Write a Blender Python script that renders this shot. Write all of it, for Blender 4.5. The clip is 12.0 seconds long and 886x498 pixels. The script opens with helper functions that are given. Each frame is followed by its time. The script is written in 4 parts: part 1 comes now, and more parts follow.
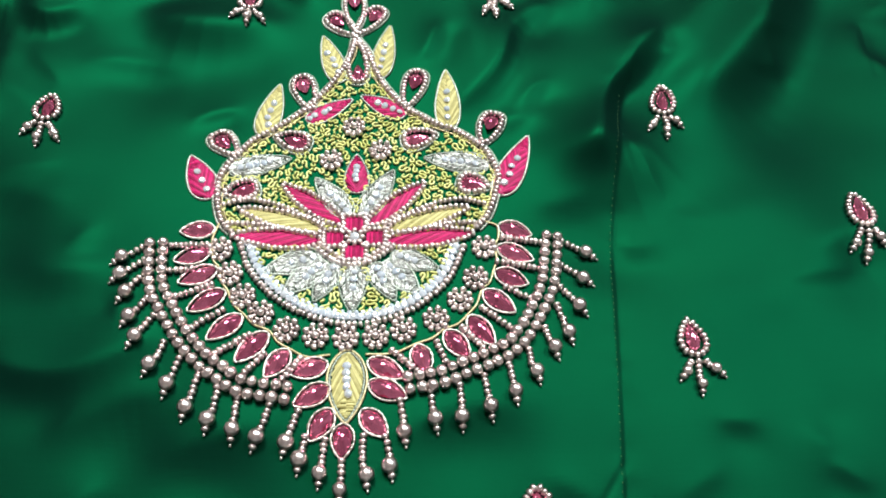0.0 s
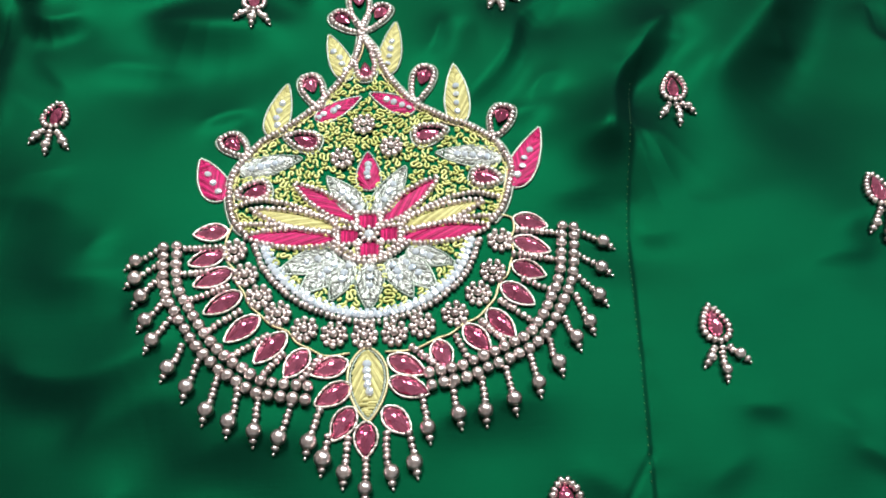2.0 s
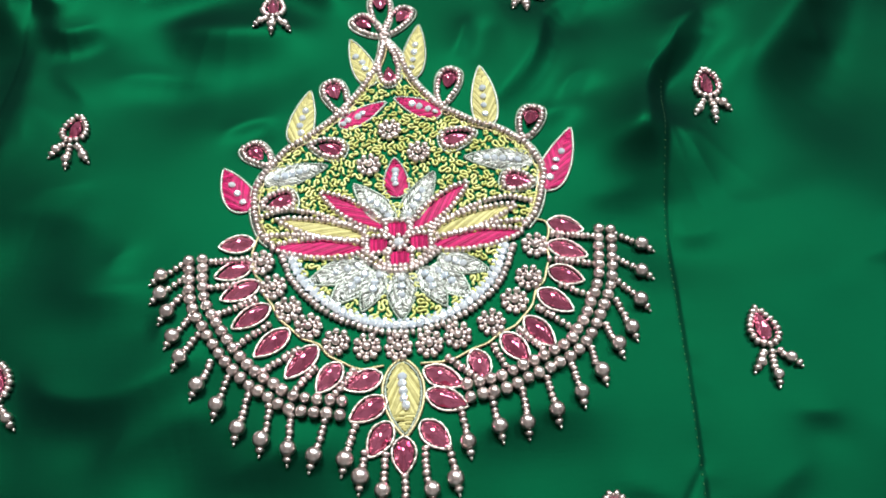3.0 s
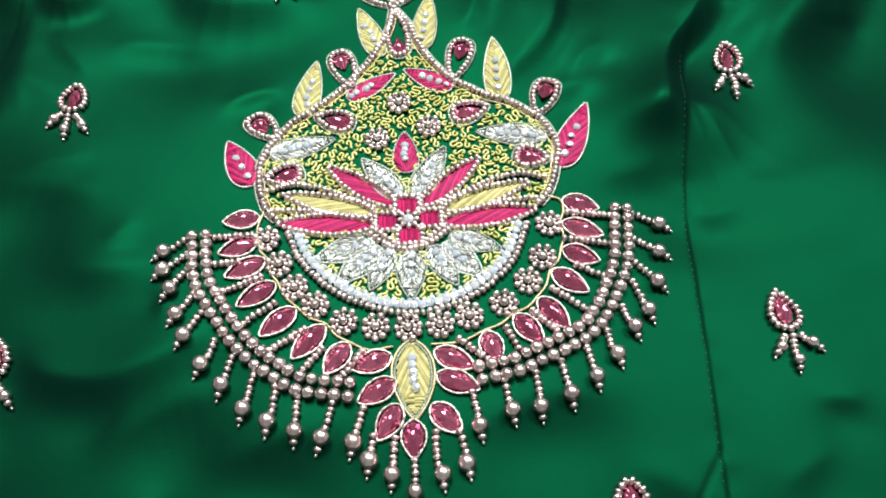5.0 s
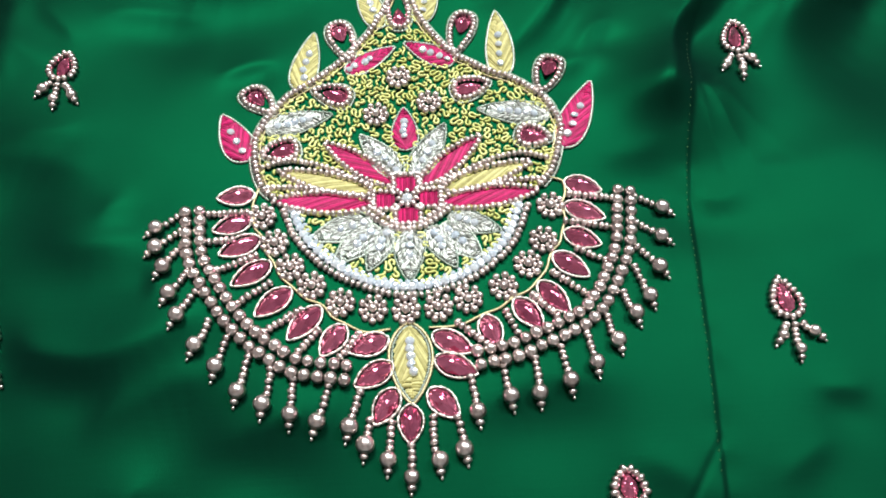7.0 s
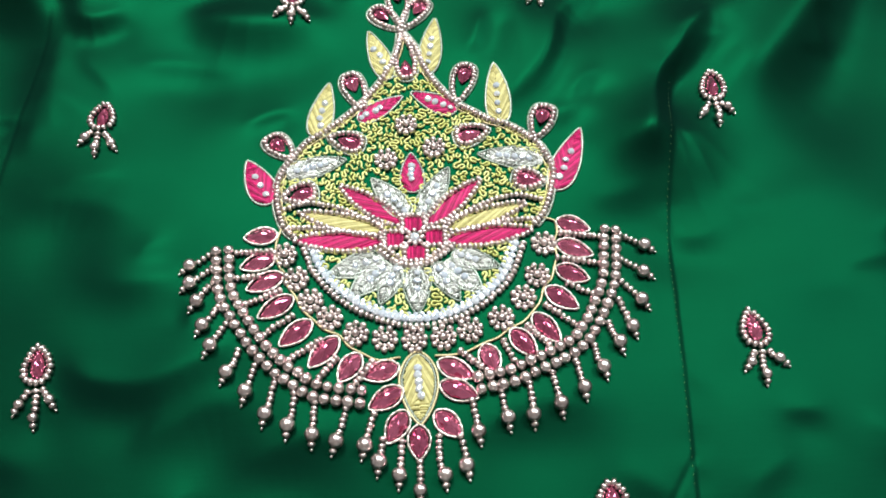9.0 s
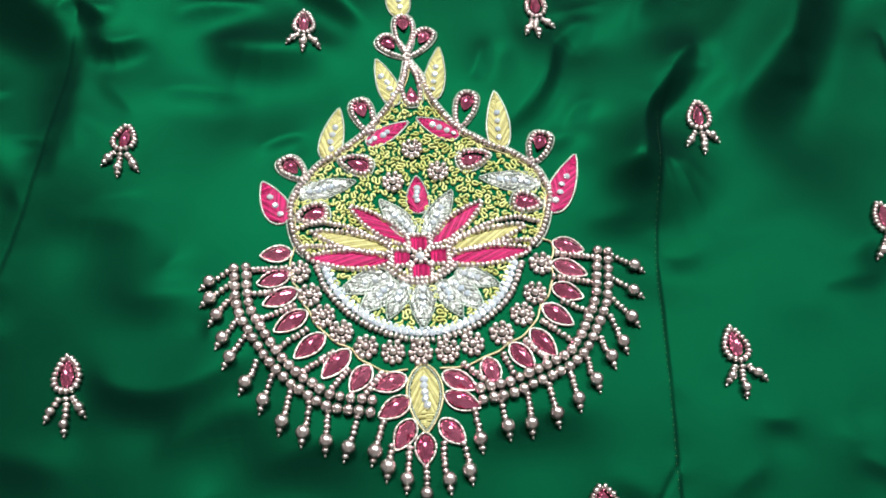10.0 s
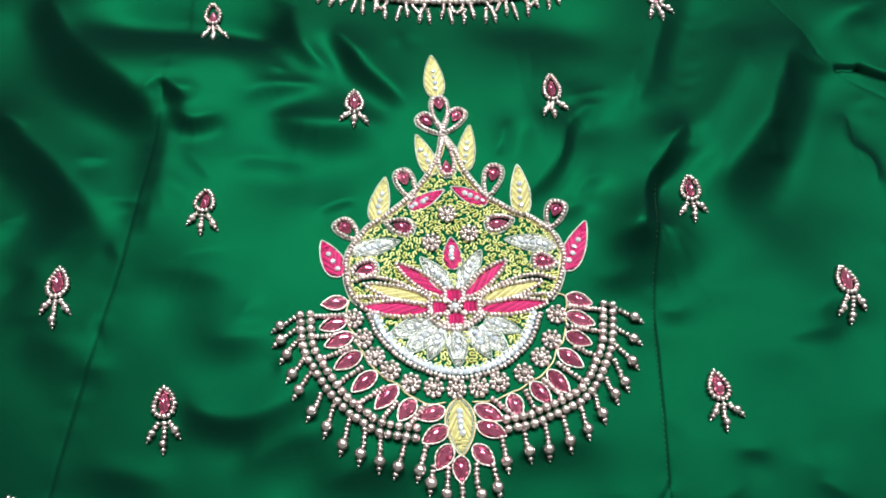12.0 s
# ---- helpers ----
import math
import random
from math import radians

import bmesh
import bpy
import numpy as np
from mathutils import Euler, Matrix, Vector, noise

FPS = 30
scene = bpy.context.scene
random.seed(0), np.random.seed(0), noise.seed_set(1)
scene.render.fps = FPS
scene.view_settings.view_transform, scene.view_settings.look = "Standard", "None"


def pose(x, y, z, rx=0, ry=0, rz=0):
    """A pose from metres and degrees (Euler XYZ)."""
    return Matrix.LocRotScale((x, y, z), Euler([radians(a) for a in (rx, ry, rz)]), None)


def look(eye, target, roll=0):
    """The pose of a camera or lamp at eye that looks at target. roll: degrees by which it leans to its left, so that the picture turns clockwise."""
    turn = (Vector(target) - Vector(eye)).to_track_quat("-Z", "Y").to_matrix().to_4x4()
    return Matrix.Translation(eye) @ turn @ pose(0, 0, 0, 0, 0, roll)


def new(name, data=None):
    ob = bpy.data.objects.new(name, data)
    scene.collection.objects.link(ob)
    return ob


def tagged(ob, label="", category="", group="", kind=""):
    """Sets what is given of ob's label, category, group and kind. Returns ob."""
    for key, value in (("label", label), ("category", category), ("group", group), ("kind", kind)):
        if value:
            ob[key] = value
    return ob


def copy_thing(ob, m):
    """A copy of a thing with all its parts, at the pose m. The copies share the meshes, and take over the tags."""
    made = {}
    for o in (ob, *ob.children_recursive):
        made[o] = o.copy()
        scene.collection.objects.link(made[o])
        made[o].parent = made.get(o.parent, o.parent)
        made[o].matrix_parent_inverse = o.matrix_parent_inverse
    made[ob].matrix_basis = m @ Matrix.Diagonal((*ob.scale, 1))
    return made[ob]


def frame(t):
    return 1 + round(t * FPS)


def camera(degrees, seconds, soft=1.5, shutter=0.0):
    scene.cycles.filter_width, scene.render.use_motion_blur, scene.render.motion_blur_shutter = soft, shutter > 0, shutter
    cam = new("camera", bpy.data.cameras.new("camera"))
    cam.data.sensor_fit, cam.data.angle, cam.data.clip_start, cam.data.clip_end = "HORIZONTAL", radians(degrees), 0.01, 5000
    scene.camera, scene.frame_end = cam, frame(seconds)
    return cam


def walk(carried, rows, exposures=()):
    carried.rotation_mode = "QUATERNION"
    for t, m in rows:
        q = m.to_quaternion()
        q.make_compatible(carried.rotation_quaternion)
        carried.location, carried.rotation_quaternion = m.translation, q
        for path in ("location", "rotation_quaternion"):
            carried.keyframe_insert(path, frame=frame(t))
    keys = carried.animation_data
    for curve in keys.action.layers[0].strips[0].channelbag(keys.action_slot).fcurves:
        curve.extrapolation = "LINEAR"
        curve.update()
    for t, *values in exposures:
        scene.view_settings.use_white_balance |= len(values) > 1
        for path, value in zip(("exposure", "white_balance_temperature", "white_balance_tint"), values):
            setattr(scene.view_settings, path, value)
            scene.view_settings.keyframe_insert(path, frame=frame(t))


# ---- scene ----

cam = camera(60.06, 12.0, soft=1.75)
PATH = [
    (0.0, 0.0215, -0.1439, 0.2257, 31.33, -1.60, -1.35),
    (0.5, 0.0217, -0.1436, 0.2243, 31.51, -1.41, -1.62),
    (1.0, 0.0182, -0.1431, 0.2234, 31.84, -1.00, -2.31),
    (1.5, 0.0192, -0.1445, 0.2235, 31.56, -0.63, -2.49),
    (2.0, 0.0174, -0.1448, 0.2222, 31.54, -0.33, -2.90),
    (2.5, 0.0139, -0.1433, 0.2184, 31.74, 0.45, -3.50),
    (3.0, 0.0106, -0.1406, 0.2147, 32.22, 1.13, -3.61),
    (5.0, 0.0068, -0.1359, 0.2085, 30.45, 0.72, -3.13),
    (5.5, 0.0066, -0.1342, 0.2054, 29.87, 0.10, -2.94),
    (6.0, 0.0054, -0.1321, 0.2047, 29.02, 0.15, -2.66),
    (6.5, 0.0049, -0.1305, 0.2056, 28.36, -0.20, -2.72),
    (8.5, 0.0043, -0.1290, 0.2235, 27.54, -0.40, -2.41),
    (9.0, 0.0042, -0.1328, 0.2356, 28.21, 0.03, -2.71),
    (9.5, 0.0019, -0.1345, 0.2443, 28.12, -0.65, -2.67),
    (10.0, -0.0027, -0.1359, 0.2547, 28.39, -1.15, -2.72),
    (10.5, -0.0040, -0.1372, 0.2616, 28.23, -2.24, -2.27),
    (11.0, -0.0059, -0.1364, 0.2703, 28.08, -2.73, -1.35),
    (11.5, -0.0047, -0.1386, 0.2773, 28.31, -2.23, -1.32),
    (11.7, -0.0045, -0.1386, 0.2790, 28.31, -2.28, -1.32),
    (11.8, -0.0189, -0.1500, 0.3095, 29.92, -1.88, -1.95),
    (12.0, -0.0191, -0.1500, 0.3099, 29.99, -1.63, -1.95),
]
walk(cam, [(t, pose(x, y, z, rx, ry, rz)) for t, x, y, z, rx, ry, rz in PATH], [(0.0, -0.05), (11.7, -0.05), (11.8, 0.06), (12.0, 0.06)])

# ---- light: two ceiling lamps in an unseen plain room ----
world = bpy.data.worlds.new("room_air")
world.use_nodes = True
world.node_tree.nodes["Background"].inputs[0].default_value = (0.75, 0.85, 1.0, 1)
world.node_tree.nodes["Background"].inputs[1].default_value = 0.25
scene.world = world


def lamp(name, place, target, size, watts, colour):
    data = bpy.data.lights.new(name, "AREA")
    data.shape, data.size, data.energy, data.color = "DISK", size, watts, colour
    new(name, data).matrix_world = look(place, target)


lamp("ceiling_lamp", (-0.18, 1.02, 1.72), (0, 0, 0), 0.80, 49, (0.98, 0.985, 1.0))
lamp("ceiling_lamp_far", (1.15, 0.85, 1.85), (0, 0, 0), 0.70, 39, (0.78, 0.95, 1.0))

# ---- materials ----
def material(name):
    m = bpy.data.materials.new(name)
    m.use_nodes = True
    nt = m.node_tree
    return m, nt, nt.nodes["Principled BSDF"], nt.nodes.new, nt.links.new


def noise_node(add, link, scale, detail=3.0, source="Object", stretch=(1, 1, 1)):
    co, mp, no = add("ShaderNodeTexCoord"), add("ShaderNodeMapping"), add("ShaderNodeTexNoise")
    mp.inputs["Scale"].default_value = stretch
    no.inputs["Scale"].default_value, no.inputs["Detail"].default_value = scale, detail
    link(co.outputs[source], mp.inputs[0])
    link(mp.outputs[0], no.inputs["Vector"])
    return no


def ramp_node(add, link, fac, a, b, lo=0.3, hi=0.7):
    r = add("ShaderNodeValToRGB")
    r.color_ramp.elements[0].color, r.color_ramp.elements[1].color = (*a, 1), (*b, 1)
    r.color_ramp.elements[0].position, r.color_ramp.elements[1].position = lo, hi
    link(fac, r.inputs[0])
    return r


def bump_node(add, link, height_out, bsdf, strength, distance):
    b = add("ShaderNodeBump")
    b.inputs["Strength"].default_value, b.inputs["Distance"].default_value = strength, distance
    link(height_out, b.inputs["Height"])
    link(b.outputs[0], bsdf.inputs["Normal"])
    return b


def varied(name, a, b, metallic, rough, scale=400, island=False, coat=0.0, bump=0.0, shine=0.5):
    """A material whose colour runs from a to b, piece by piece and grain by grain."""
    m, nt, bsdf, add, link = material(name)
    no = noise_node(add, link, scale)
    if island:
        src = add("ShaderNodeNewGeometry").outputs["Random Per Island"]
    else:
        src = add("ShaderNodeObjectInfo").outputs["Random"]
    mx = add("ShaderNodeMath")
    mx.operation = "MULTIPLY_ADD"
    mx.inputs[1].default_value = 0.55
    link(src, mx.inputs[0])
    sc = add("ShaderNodeMath")
    sc.operation = "MULTIPLY"
    sc.inputs[1].default_value = 0.45
    link(no.outputs[0], sc.inputs[0])
    link(sc.outputs[0], mx.inputs[2])
    r = ramp_node(add, link, mx.outputs[0], a, b, 0.1, 0.9)
    link(r.outputs[0], bsdf.inputs["Base Color"])
    bsdf.inputs["Metallic"].default_value, bsdf.inputs["Roughness"].default_value = metallic, rough
    bsdf.inputs["Specular IOR Level"].default_value = shine
    bsdf.inputs["Coat Weight"].default_value, bsdf.inputs["Coat Roughness"].default_value = coat, 0.05
    if bump:
        bump_node(add, link, no.outputs[0], bsdf, 0.6, bump)
    return m


def silk():
    """Shot silk: a deep blue-green weft under a shining green warp, with slubs along the threads."""
    m, nt, bsdf, add, link = material("shot_silk")
    slub = noise_node(add, link, 90, 4, stretch=(1, 9, 1))
    warp = noise_node(add, link, 900, 2, stretch=(6, 1, 1))
    cloud = noise_node(add, link, 14, 4)
    base = ramp_node(add, link, slub.outputs[0], (0.002, 0.0115, 0.0125), (0.002, 0.0145, 0.0145))
    link(base.outputs[0], bsdf.inputs["Base Color"])
    bsdf.inputs["Roughness"].default_value = 0.75
    bsdf.inputs["Specular IOR Level"].default_value = 0.04
    gloss = add("ShaderNodeBsdfAnisotropic")
    gcol = ramp_node(add, link, cloud.outputs[0], (0.0, 0.046, 0.0160), (0.0003, 0.058, 0.0190))
    link(gcol.outputs[0], gloss.inputs["Color"])
    gloss.inputs["Roughness"].default_value = 0.48
    mix = add("ShaderNodeMixShader")
    mix.inputs[0].default_value = 0.62
    link(bsdf.outputs[0], mix.inputs[1])
    link(gloss.outputs[0], mix.inputs[2])
    b1 = add("ShaderNodeBump")
    b1.inputs["Strength"].default_value, b1.inputs["Distance"].default_value = 0.14, 0.0002
    link(warp.outputs[0], b1.inputs["Height"])
    b2 = add("ShaderNodeBump")
    b2.inputs["Strength"].default_value, b2.inputs["Distance"].default_value = 0.06, 0.0004
    link(slub.outputs[0], b2.inputs["Height"])
    link(b1.outputs[0], b2.inputs["Normal"])
    link(b2.outputs[0], bsdf.inputs["Normal"])
    link(b2.outputs[0], gloss.inputs["Normal"])
    link(mix.outputs[0], nt.nodes["Material Output"].inputs["Surface"])
    return m


SILK = silk()
BEAD = varied("antique_silver_bead", (0.55, 0.45, 0.43), (0.93, 0.81, 0.775), 1.0, 0.30, 900)
GEM = varied("pink_glass_gem", (0.44, 0.075, 0.16), (0.84, 0.23, 0.37), 0.85, 0.09, 250, coat=0.3)
STONE = varied("clear_rhinestone", (0.74, 0.84, 0.95), (0.95, 0.98, 1.0), 0.52, 0.10, 300, coat=0.8)
WIRE = varied("silver_wire", (0.50, 0.44, 0.38), (0.86, 0.80, 0.73), 0.85, 0.30, 700, bump=0.0002)
GOLD = varied("pale_gold_cord", (0.30, 0.24, 0.12), (0.56, 0.47, 0.27), 0.7, 0.40, 700, bump=0.0002)
CORD = varied("twisted_silver_cord", (0.16, 0.20, 0.15), (0.66, 0.70, 0.60), 0.6, 0.40, 1200, bump=0.0003)
PINK = varied("pink_silk_thread", (0.17, 0.002, 0.036), (0.80, 0.024, 0.19), 0.0, 0.50, 500, island=True, shine=0.25)
YELLOW = varied("yellow_silk_thread", (0.28, 0.24, 0.07), (0.84, 0.76, 0.34), 0.0, 0.50, 500, island=True, shine=0.25)
SILVER = varied("silver_zari_thread", (0.14, 0.15, 0.12), (0.86, 0.87, 0.82), 0.8, 0.30, 500, island=True)
LIME = varied("lime_gold_coil", (0.36, 0.37, 0.07), (0.70, 0.68, 0.26), 0.25, 0.40, 900, island=True)
STITCH = varied("green_sewing_thread", (0.01, 0.07, 0.02), (0.05, 0.15, 0.04), 0.0, 0.8, 900)
PLASTER = varied("white_plaster", (0.80, 0.79, 0.77), (0.86, 0.85, 0.84), 0.0, 0.8, 3, bump=0.001)
PAINT = varied("grey_wall_paint", (0.46, 0.45, 0.44), (0.54, 0.53, 0.53), 0.0, 0.7, 3, bump=0.001)
BOARD = varied("wooden_floor", (0.16, 0.09, 0.05), (0.26, 0.16, 0.09), 0.0, 0.5, 6, bump=0.001)

# ---- the lie of the cloth: heights in millimetres over the plan in millimetres ----
SEAM_RIGHT = np.array([(140, 150), (118.4, 98), (103.1, 62.3), (96.6, 32.8), (91.2, -3.1), (86.8, -45.8), (82.2, -90), (74, -160), (66, -230)])
SEAM_LEFT = np.array([(-140, 160), (-143.8, 115.8), (-145.9, 72.6), (-149.5, 21.9), (-153.5, -11.8), (-156.6, -44.8), (-159, -81), (-164, -160), (-168, -230)])
# soft folds: half width in mm, steepness of the falling flank, and the points that the flank runs through
# (negative: it falls towards the neck);
# each is a step down between two nearly level stretches, crisp at its crest and soft at its foot
FOLDS_BACK = [
    (9, 0.34, (-230, 199), (-207, 164), (-185, 135), (-163, 115), (-144, 99)),
    (10, 0.32, (-240, 116), (-214, 91), (-192, 67), (-174, 44), (-162, 29)),
    (13, -0.45, (-204, 164), (-168, 165), (-119, 167), (-75, 157)),
    (3, 0.34, (-154, 117), (-148, 123), (-143, 125), (-132, 113)),
    (4, 0.3, (-142, 109), (-129, 102), (-112, 110)),
    (6, 0.16, (-144, 106), (-146, 73), (-146, 37)),
    (7, 0.32, (-93, 190), (-83, 163), (-59, 130)),
    (5, 0.34, (-63, 167), (-41, 134), (-19, 109)),
    (6, 0.3, (-105, 115), (-88, 125), (-62, 125)),
    (8, 0.3, (-97, 106), (-66, 95), (-29, 96)),
    (6, 0.15, (-113, 79), (-90, 80), (-65, 72)),
    (3.5, 0.28, (-64, 47), (-53, 54), (-43, 55)),
    (7, 0.15, (-205, 23), (-191, 17), (-184, 6)),
]
FOLDS_SLEEVE = [
    (4, 0.55, (125, 100), (111, 78), (99, 63), (94, 43), (92, 24)),
    (8, 0.34, (139, 203), (126, 166), (114, 129), (95, 96)),
    (22, -0.4, (11, 152), (49, 158), (98, 145)),
    (12, -0.35, (34, 120), (57, 115), (89, 125)),
    (3.5, 0.36, (81, 113), (63, 98), (56, 77), (38, 53)),
    (3.5, 0.3, (34, 104), (28, 88), (22, 79)),
    (9, 0.26, (179, 166), (167, 136), (147, 105), (123, 66)),
    (14, 0.55, (211, 166), (191, 132), (171, 97), (149, 69), (124, 46)),
    (14, 0.45, (125, 49), (107, 27), (85, 23), (63, 24)),
    (12, 0.3, (216, 159), (240, 173), (272, 188)),
    (4, 0.26, (76, 67), (68, 62), (61, 52)),
    (4, 0.3, (68, 50), (55, 45), (48, 41)),
    (3, 0.25, (215, 112), (213, 93), (218, 78), (216, 61)),
    (6, 0.2, (194, -7), (177, -4), (160, -15)),
]
FOLDS_FRONT = [
    (6, 0.14, (62, 11), (74, 8), (91, 12)),
    (4, 0.13, (88, -2), (100, -8), (111, -4)),
    (10, 0.09, (95, -8), (127, -3), (163, 14)),
    (12, 0.07, (107, -35), (141, -31), (169, -37)),
    (9, 0.14, (-191, -15), (-175, -21), (-158, -24)),
    (8, 0.16, (-117, -16), (-95, -18), (-73, -16)),
    (5, 0.19, (-120, -41), (-107, -51), (-91, -54), (-75, -50), (-57, -39)),
    (6, 0.16, (-87, -75), (-68, -65), (-49, -63)),
    (6, 0.16, (-58, -83), (-40, -77), (-18, -76)),
    (7, 0.13, (-155, -72), (-137, -74), (-114, -82)),
    (4, 0.14, (-160, -13), (-155, -8), (-149, -8)),
    (7, 0.13, (14, -78), (33, -67), (61, -66)),
    (6, 0.12, (63, -18), (74, -29), (84, -29)),
    (7, 0.12, (-143, 14), (-121, 16), (-97, 7)),
]
# small creases that run out from the stiff embroidery and the seams
CREASES, dice = [], random.Random(11)
while len(CREASES) < 60:
    cx, cy = dice.uniform(-230, 240), dice.uniform(-110, 185)
    if (cx / 80) ** 2 + ((cy - 15) / 95) ** 2 > 1 or cy < -75:
        turn, long = math.atan2(cy - 10, cx) + dice.gauss(0, 0.55), dice.uniform(10, 30)
        CREASES.append((dice.uniform(2.0, 4.5), dice.uniform(0.06, 0.16), (cx, cy), (cx + long * math.cos(turn), cy + long * math.sin(turn))))
# the sprigs lie in flat places
FLAT = [(-47, 114), (56, 117), (-119, 54), (-177, 10), (-122, -46), (119, 58), (182, 4), (112, -46), (-128, 183), (124, 188)]


def rounded(pts):
    """The line through the points with its corners rounded, in four steps a stretch."""
    out, n = [], len(pts)
    for i in range(n - 1):
        (bx, by), (cx, cy) = pts[i], pts[i + 1]
        ax, ay = pts[i - 1] if i else (2 * bx - cx, 2 * by - cy)
        dx, dy = pts[i + 2] if i + 2 < n else (2 * cx - bx, 2 * cy - by)
        for k in range(4):
            t = k / 4
            out.append(tuple(0.5 * (2 * b + (c - a) * t + (2 * a - 5 * b + 4 * c - d) * t * t + (3 * b - a - 3 * c + d) * t ** 3)
                             for a, b, c, d in ((ax, bx, cx, dx), (ay, by, cy, dy))))
    return out + [tuple(pts[-1])]


def lie(x, y):
    """Heights of the cloth in millimetres over arrays of x and y: its sag and seams, and its folds."""
    base = 0.8 - 4.2 * np.exp(-((x / 42) ** 2 + ((y - 14) / 45) ** 2))
    still = 1 - 0.92 * np.exp(-(((x / 64) ** 2 + ((y - 8) / 70) ** 2) ** 2)) - 0.8 * np.exp(-(((x / 24) ** 2 + ((y - 108) / 45) ** 2) ** 2)) * (1 - np.exp(-((y - 8) / 78) ** 4))
    still = np.maximum(still, 0.05)
    for fx, fy in FLAT:
        still = still * (1 - 0.5 * np.exp(-(((x - fx) ** 2 + (y - fy) ** 2) / 12 ** 2) ** 1.5))
    # folds wander: the plan is bent a little before they are laid
    wx = x + 1.2 * np.sin(y / 21 + 1.0) + 0.5 * np.sin((x + 1.7 * y) / 9.5)
    wy = y + 1.2 * np.sin(x / 23 + 0.4) + 0.5 * np.sin((1.4 * x - y) / 10.5 + 1)
    leanx, leany = np.zeros(x.shape), np.zeros(x.shape)
    for w, fall, *pts in FOLDS_BACK + FOLDS_SLEEVE + FOLDS_FRONT + CREASES:
        line = rounded(pts)
        xs, ys = [p[0] for p in line], [p[1] for p in line]
        c0, c1 = np.searchsorted(x[0], (min(xs) - 4 * w - 4, max(xs) + 4 * w + 4))
        r0, r1 = np.searchsorted(y[:, 0], (min(ys) - 4 * w - 4, max(ys) + 4 * w + 4))
        if c1 <= c0 or r1 <= r0:
            continue
        cut = np.s_[r0:r1, c0:c1]
        u, v = wx[cut], wy[cut]
        near = np.full(u.shape, 1e9)
        side, arc, nx, ny = (np.zeros(u.shape) for _ in range(4))
        # the flank falls towards the hem and away from the middle of the back
        out, total = min(max((xs[0] + xs[-1]) / 240, -1), 1), 0.0
        turn = 1 if (ys[-1] - ys[0]) * out + (xs[-1] - xs[0]) * 0.8 > 0 else -1
        for (ax, ay), (bx, by) in zip(line, line[1:]):
            dx, dy = bx - ax, by - ay
            ln = math.hypot(dx, dy)
            s = np.clip(((u - ax) * dx + (v - ay) * dy) / (ln * ln), 0, 1)
            gap = np.hypot(u - ax - s * dx, v - ay - s * dy)
            take = gap < near
            near, arc = np.where(take, gap, near), np.where(take, total + s * ln, arc)
            side = np.where(take, turn * ((u - ax) * dy - (v - ay) * dx) / ln, side)
            nx, ny = np.where(take, turn * dy / ln, nx), np.where(take, -turn * dx / ln, ny)
            total += ln
        ends = min(2.2 * w, 0.45 * total)
        f1, f2 = np.clip(arc / ends, 0, 1), np.clip((total - arc) / ends, 0, 1)
        wide = w * (1 + 0.25 * np.sin(arc / (2.3 * w) + pts[0][1])) * (0.95 + 0.40 * np.tanh(side / (0.5 * w)))
        steep = 2.5 * fall * f1 * f1 * (3 - 2 * f1) * f2 * f2 * (3 - 2 * f2) * np.exp(-0.5 * (near / wide) ** 2)
        leanx[cut] -= steep * nx
        leany[cut] -= steep * ny
    # the cloth that has these slopes, level over wide stretches
    kx, ky = np.meshgrid(2 * math.pi * np.fft.rfftfreq(x.shape[1], x[0, 1] - x[0, 0]), 2 * math.pi * np.fft.fftfreq(x.shape[0], y[1, 0] - y[0, 0]))
    kk = kx ** 2 + ky ** 2
    kk[0, 0] = 1
    h = np.fft.irfft2(-1j * (kx * np.fft.rfft2(leanx * still) + ky * np.fft.rfft2(leany * still)) / kk * (1 - np.exp(-kk * 28 ** 2 / 2)), x.shape)
    for k in range(6):
        ang, wl, am = 0.4 + 1.13 * k, 31 + 14 * k, 0.06 + 0.025 * k
        u = wx * math.cos(ang) + wy * math.sin(ang)
        v = -wx * math.sin(ang) + wy * math.cos(ang)
        h = h + still * am * np.sin(6.2832 * u / wl + 2.4 * np.sin(v / (0.9 * wl) + k) + 2.1 * k) * np.sin(v / (0.7 * wl) + 1.7 * k)
    # the right panel's edge is turned under: a small step with a shaded strip at its foot
    d = x - np.interp(y, SEAM_RIGHT[::-1, 1], SEAM_RIGHT[::-1, 0]) + 0.2
    down = 0.5 + 0.5 * np.tanh(d / 0.65)
    base = base - 0.85 * down * np.exp(-np.maximum(d, 0) / 9) / (1 + np.exp((y - 74) / 7))
    base = base + 0.10 * np.sin(y / 2.3 + np.sin(y / 7)) * np.exp(-(d / 5) ** 2)
    d = x - np.interp(y, SEAM_LEFT[::-1, 1], SEAM_LEFT[::-1, 0]) + 1.7
    base = base - 0.14 * np.exp(-(d / 0.8) ** 2) / (1 + np.exp((y - 112) / 5)) + 0.10 * np.tanh(d / 1.2) * np.exp(-np.abs(d) / 14)
    base = base + 0.12 * np.sin(y / 2.3 + np.sin(y / 7)) * np.exp(-(d / 6) ** 2)
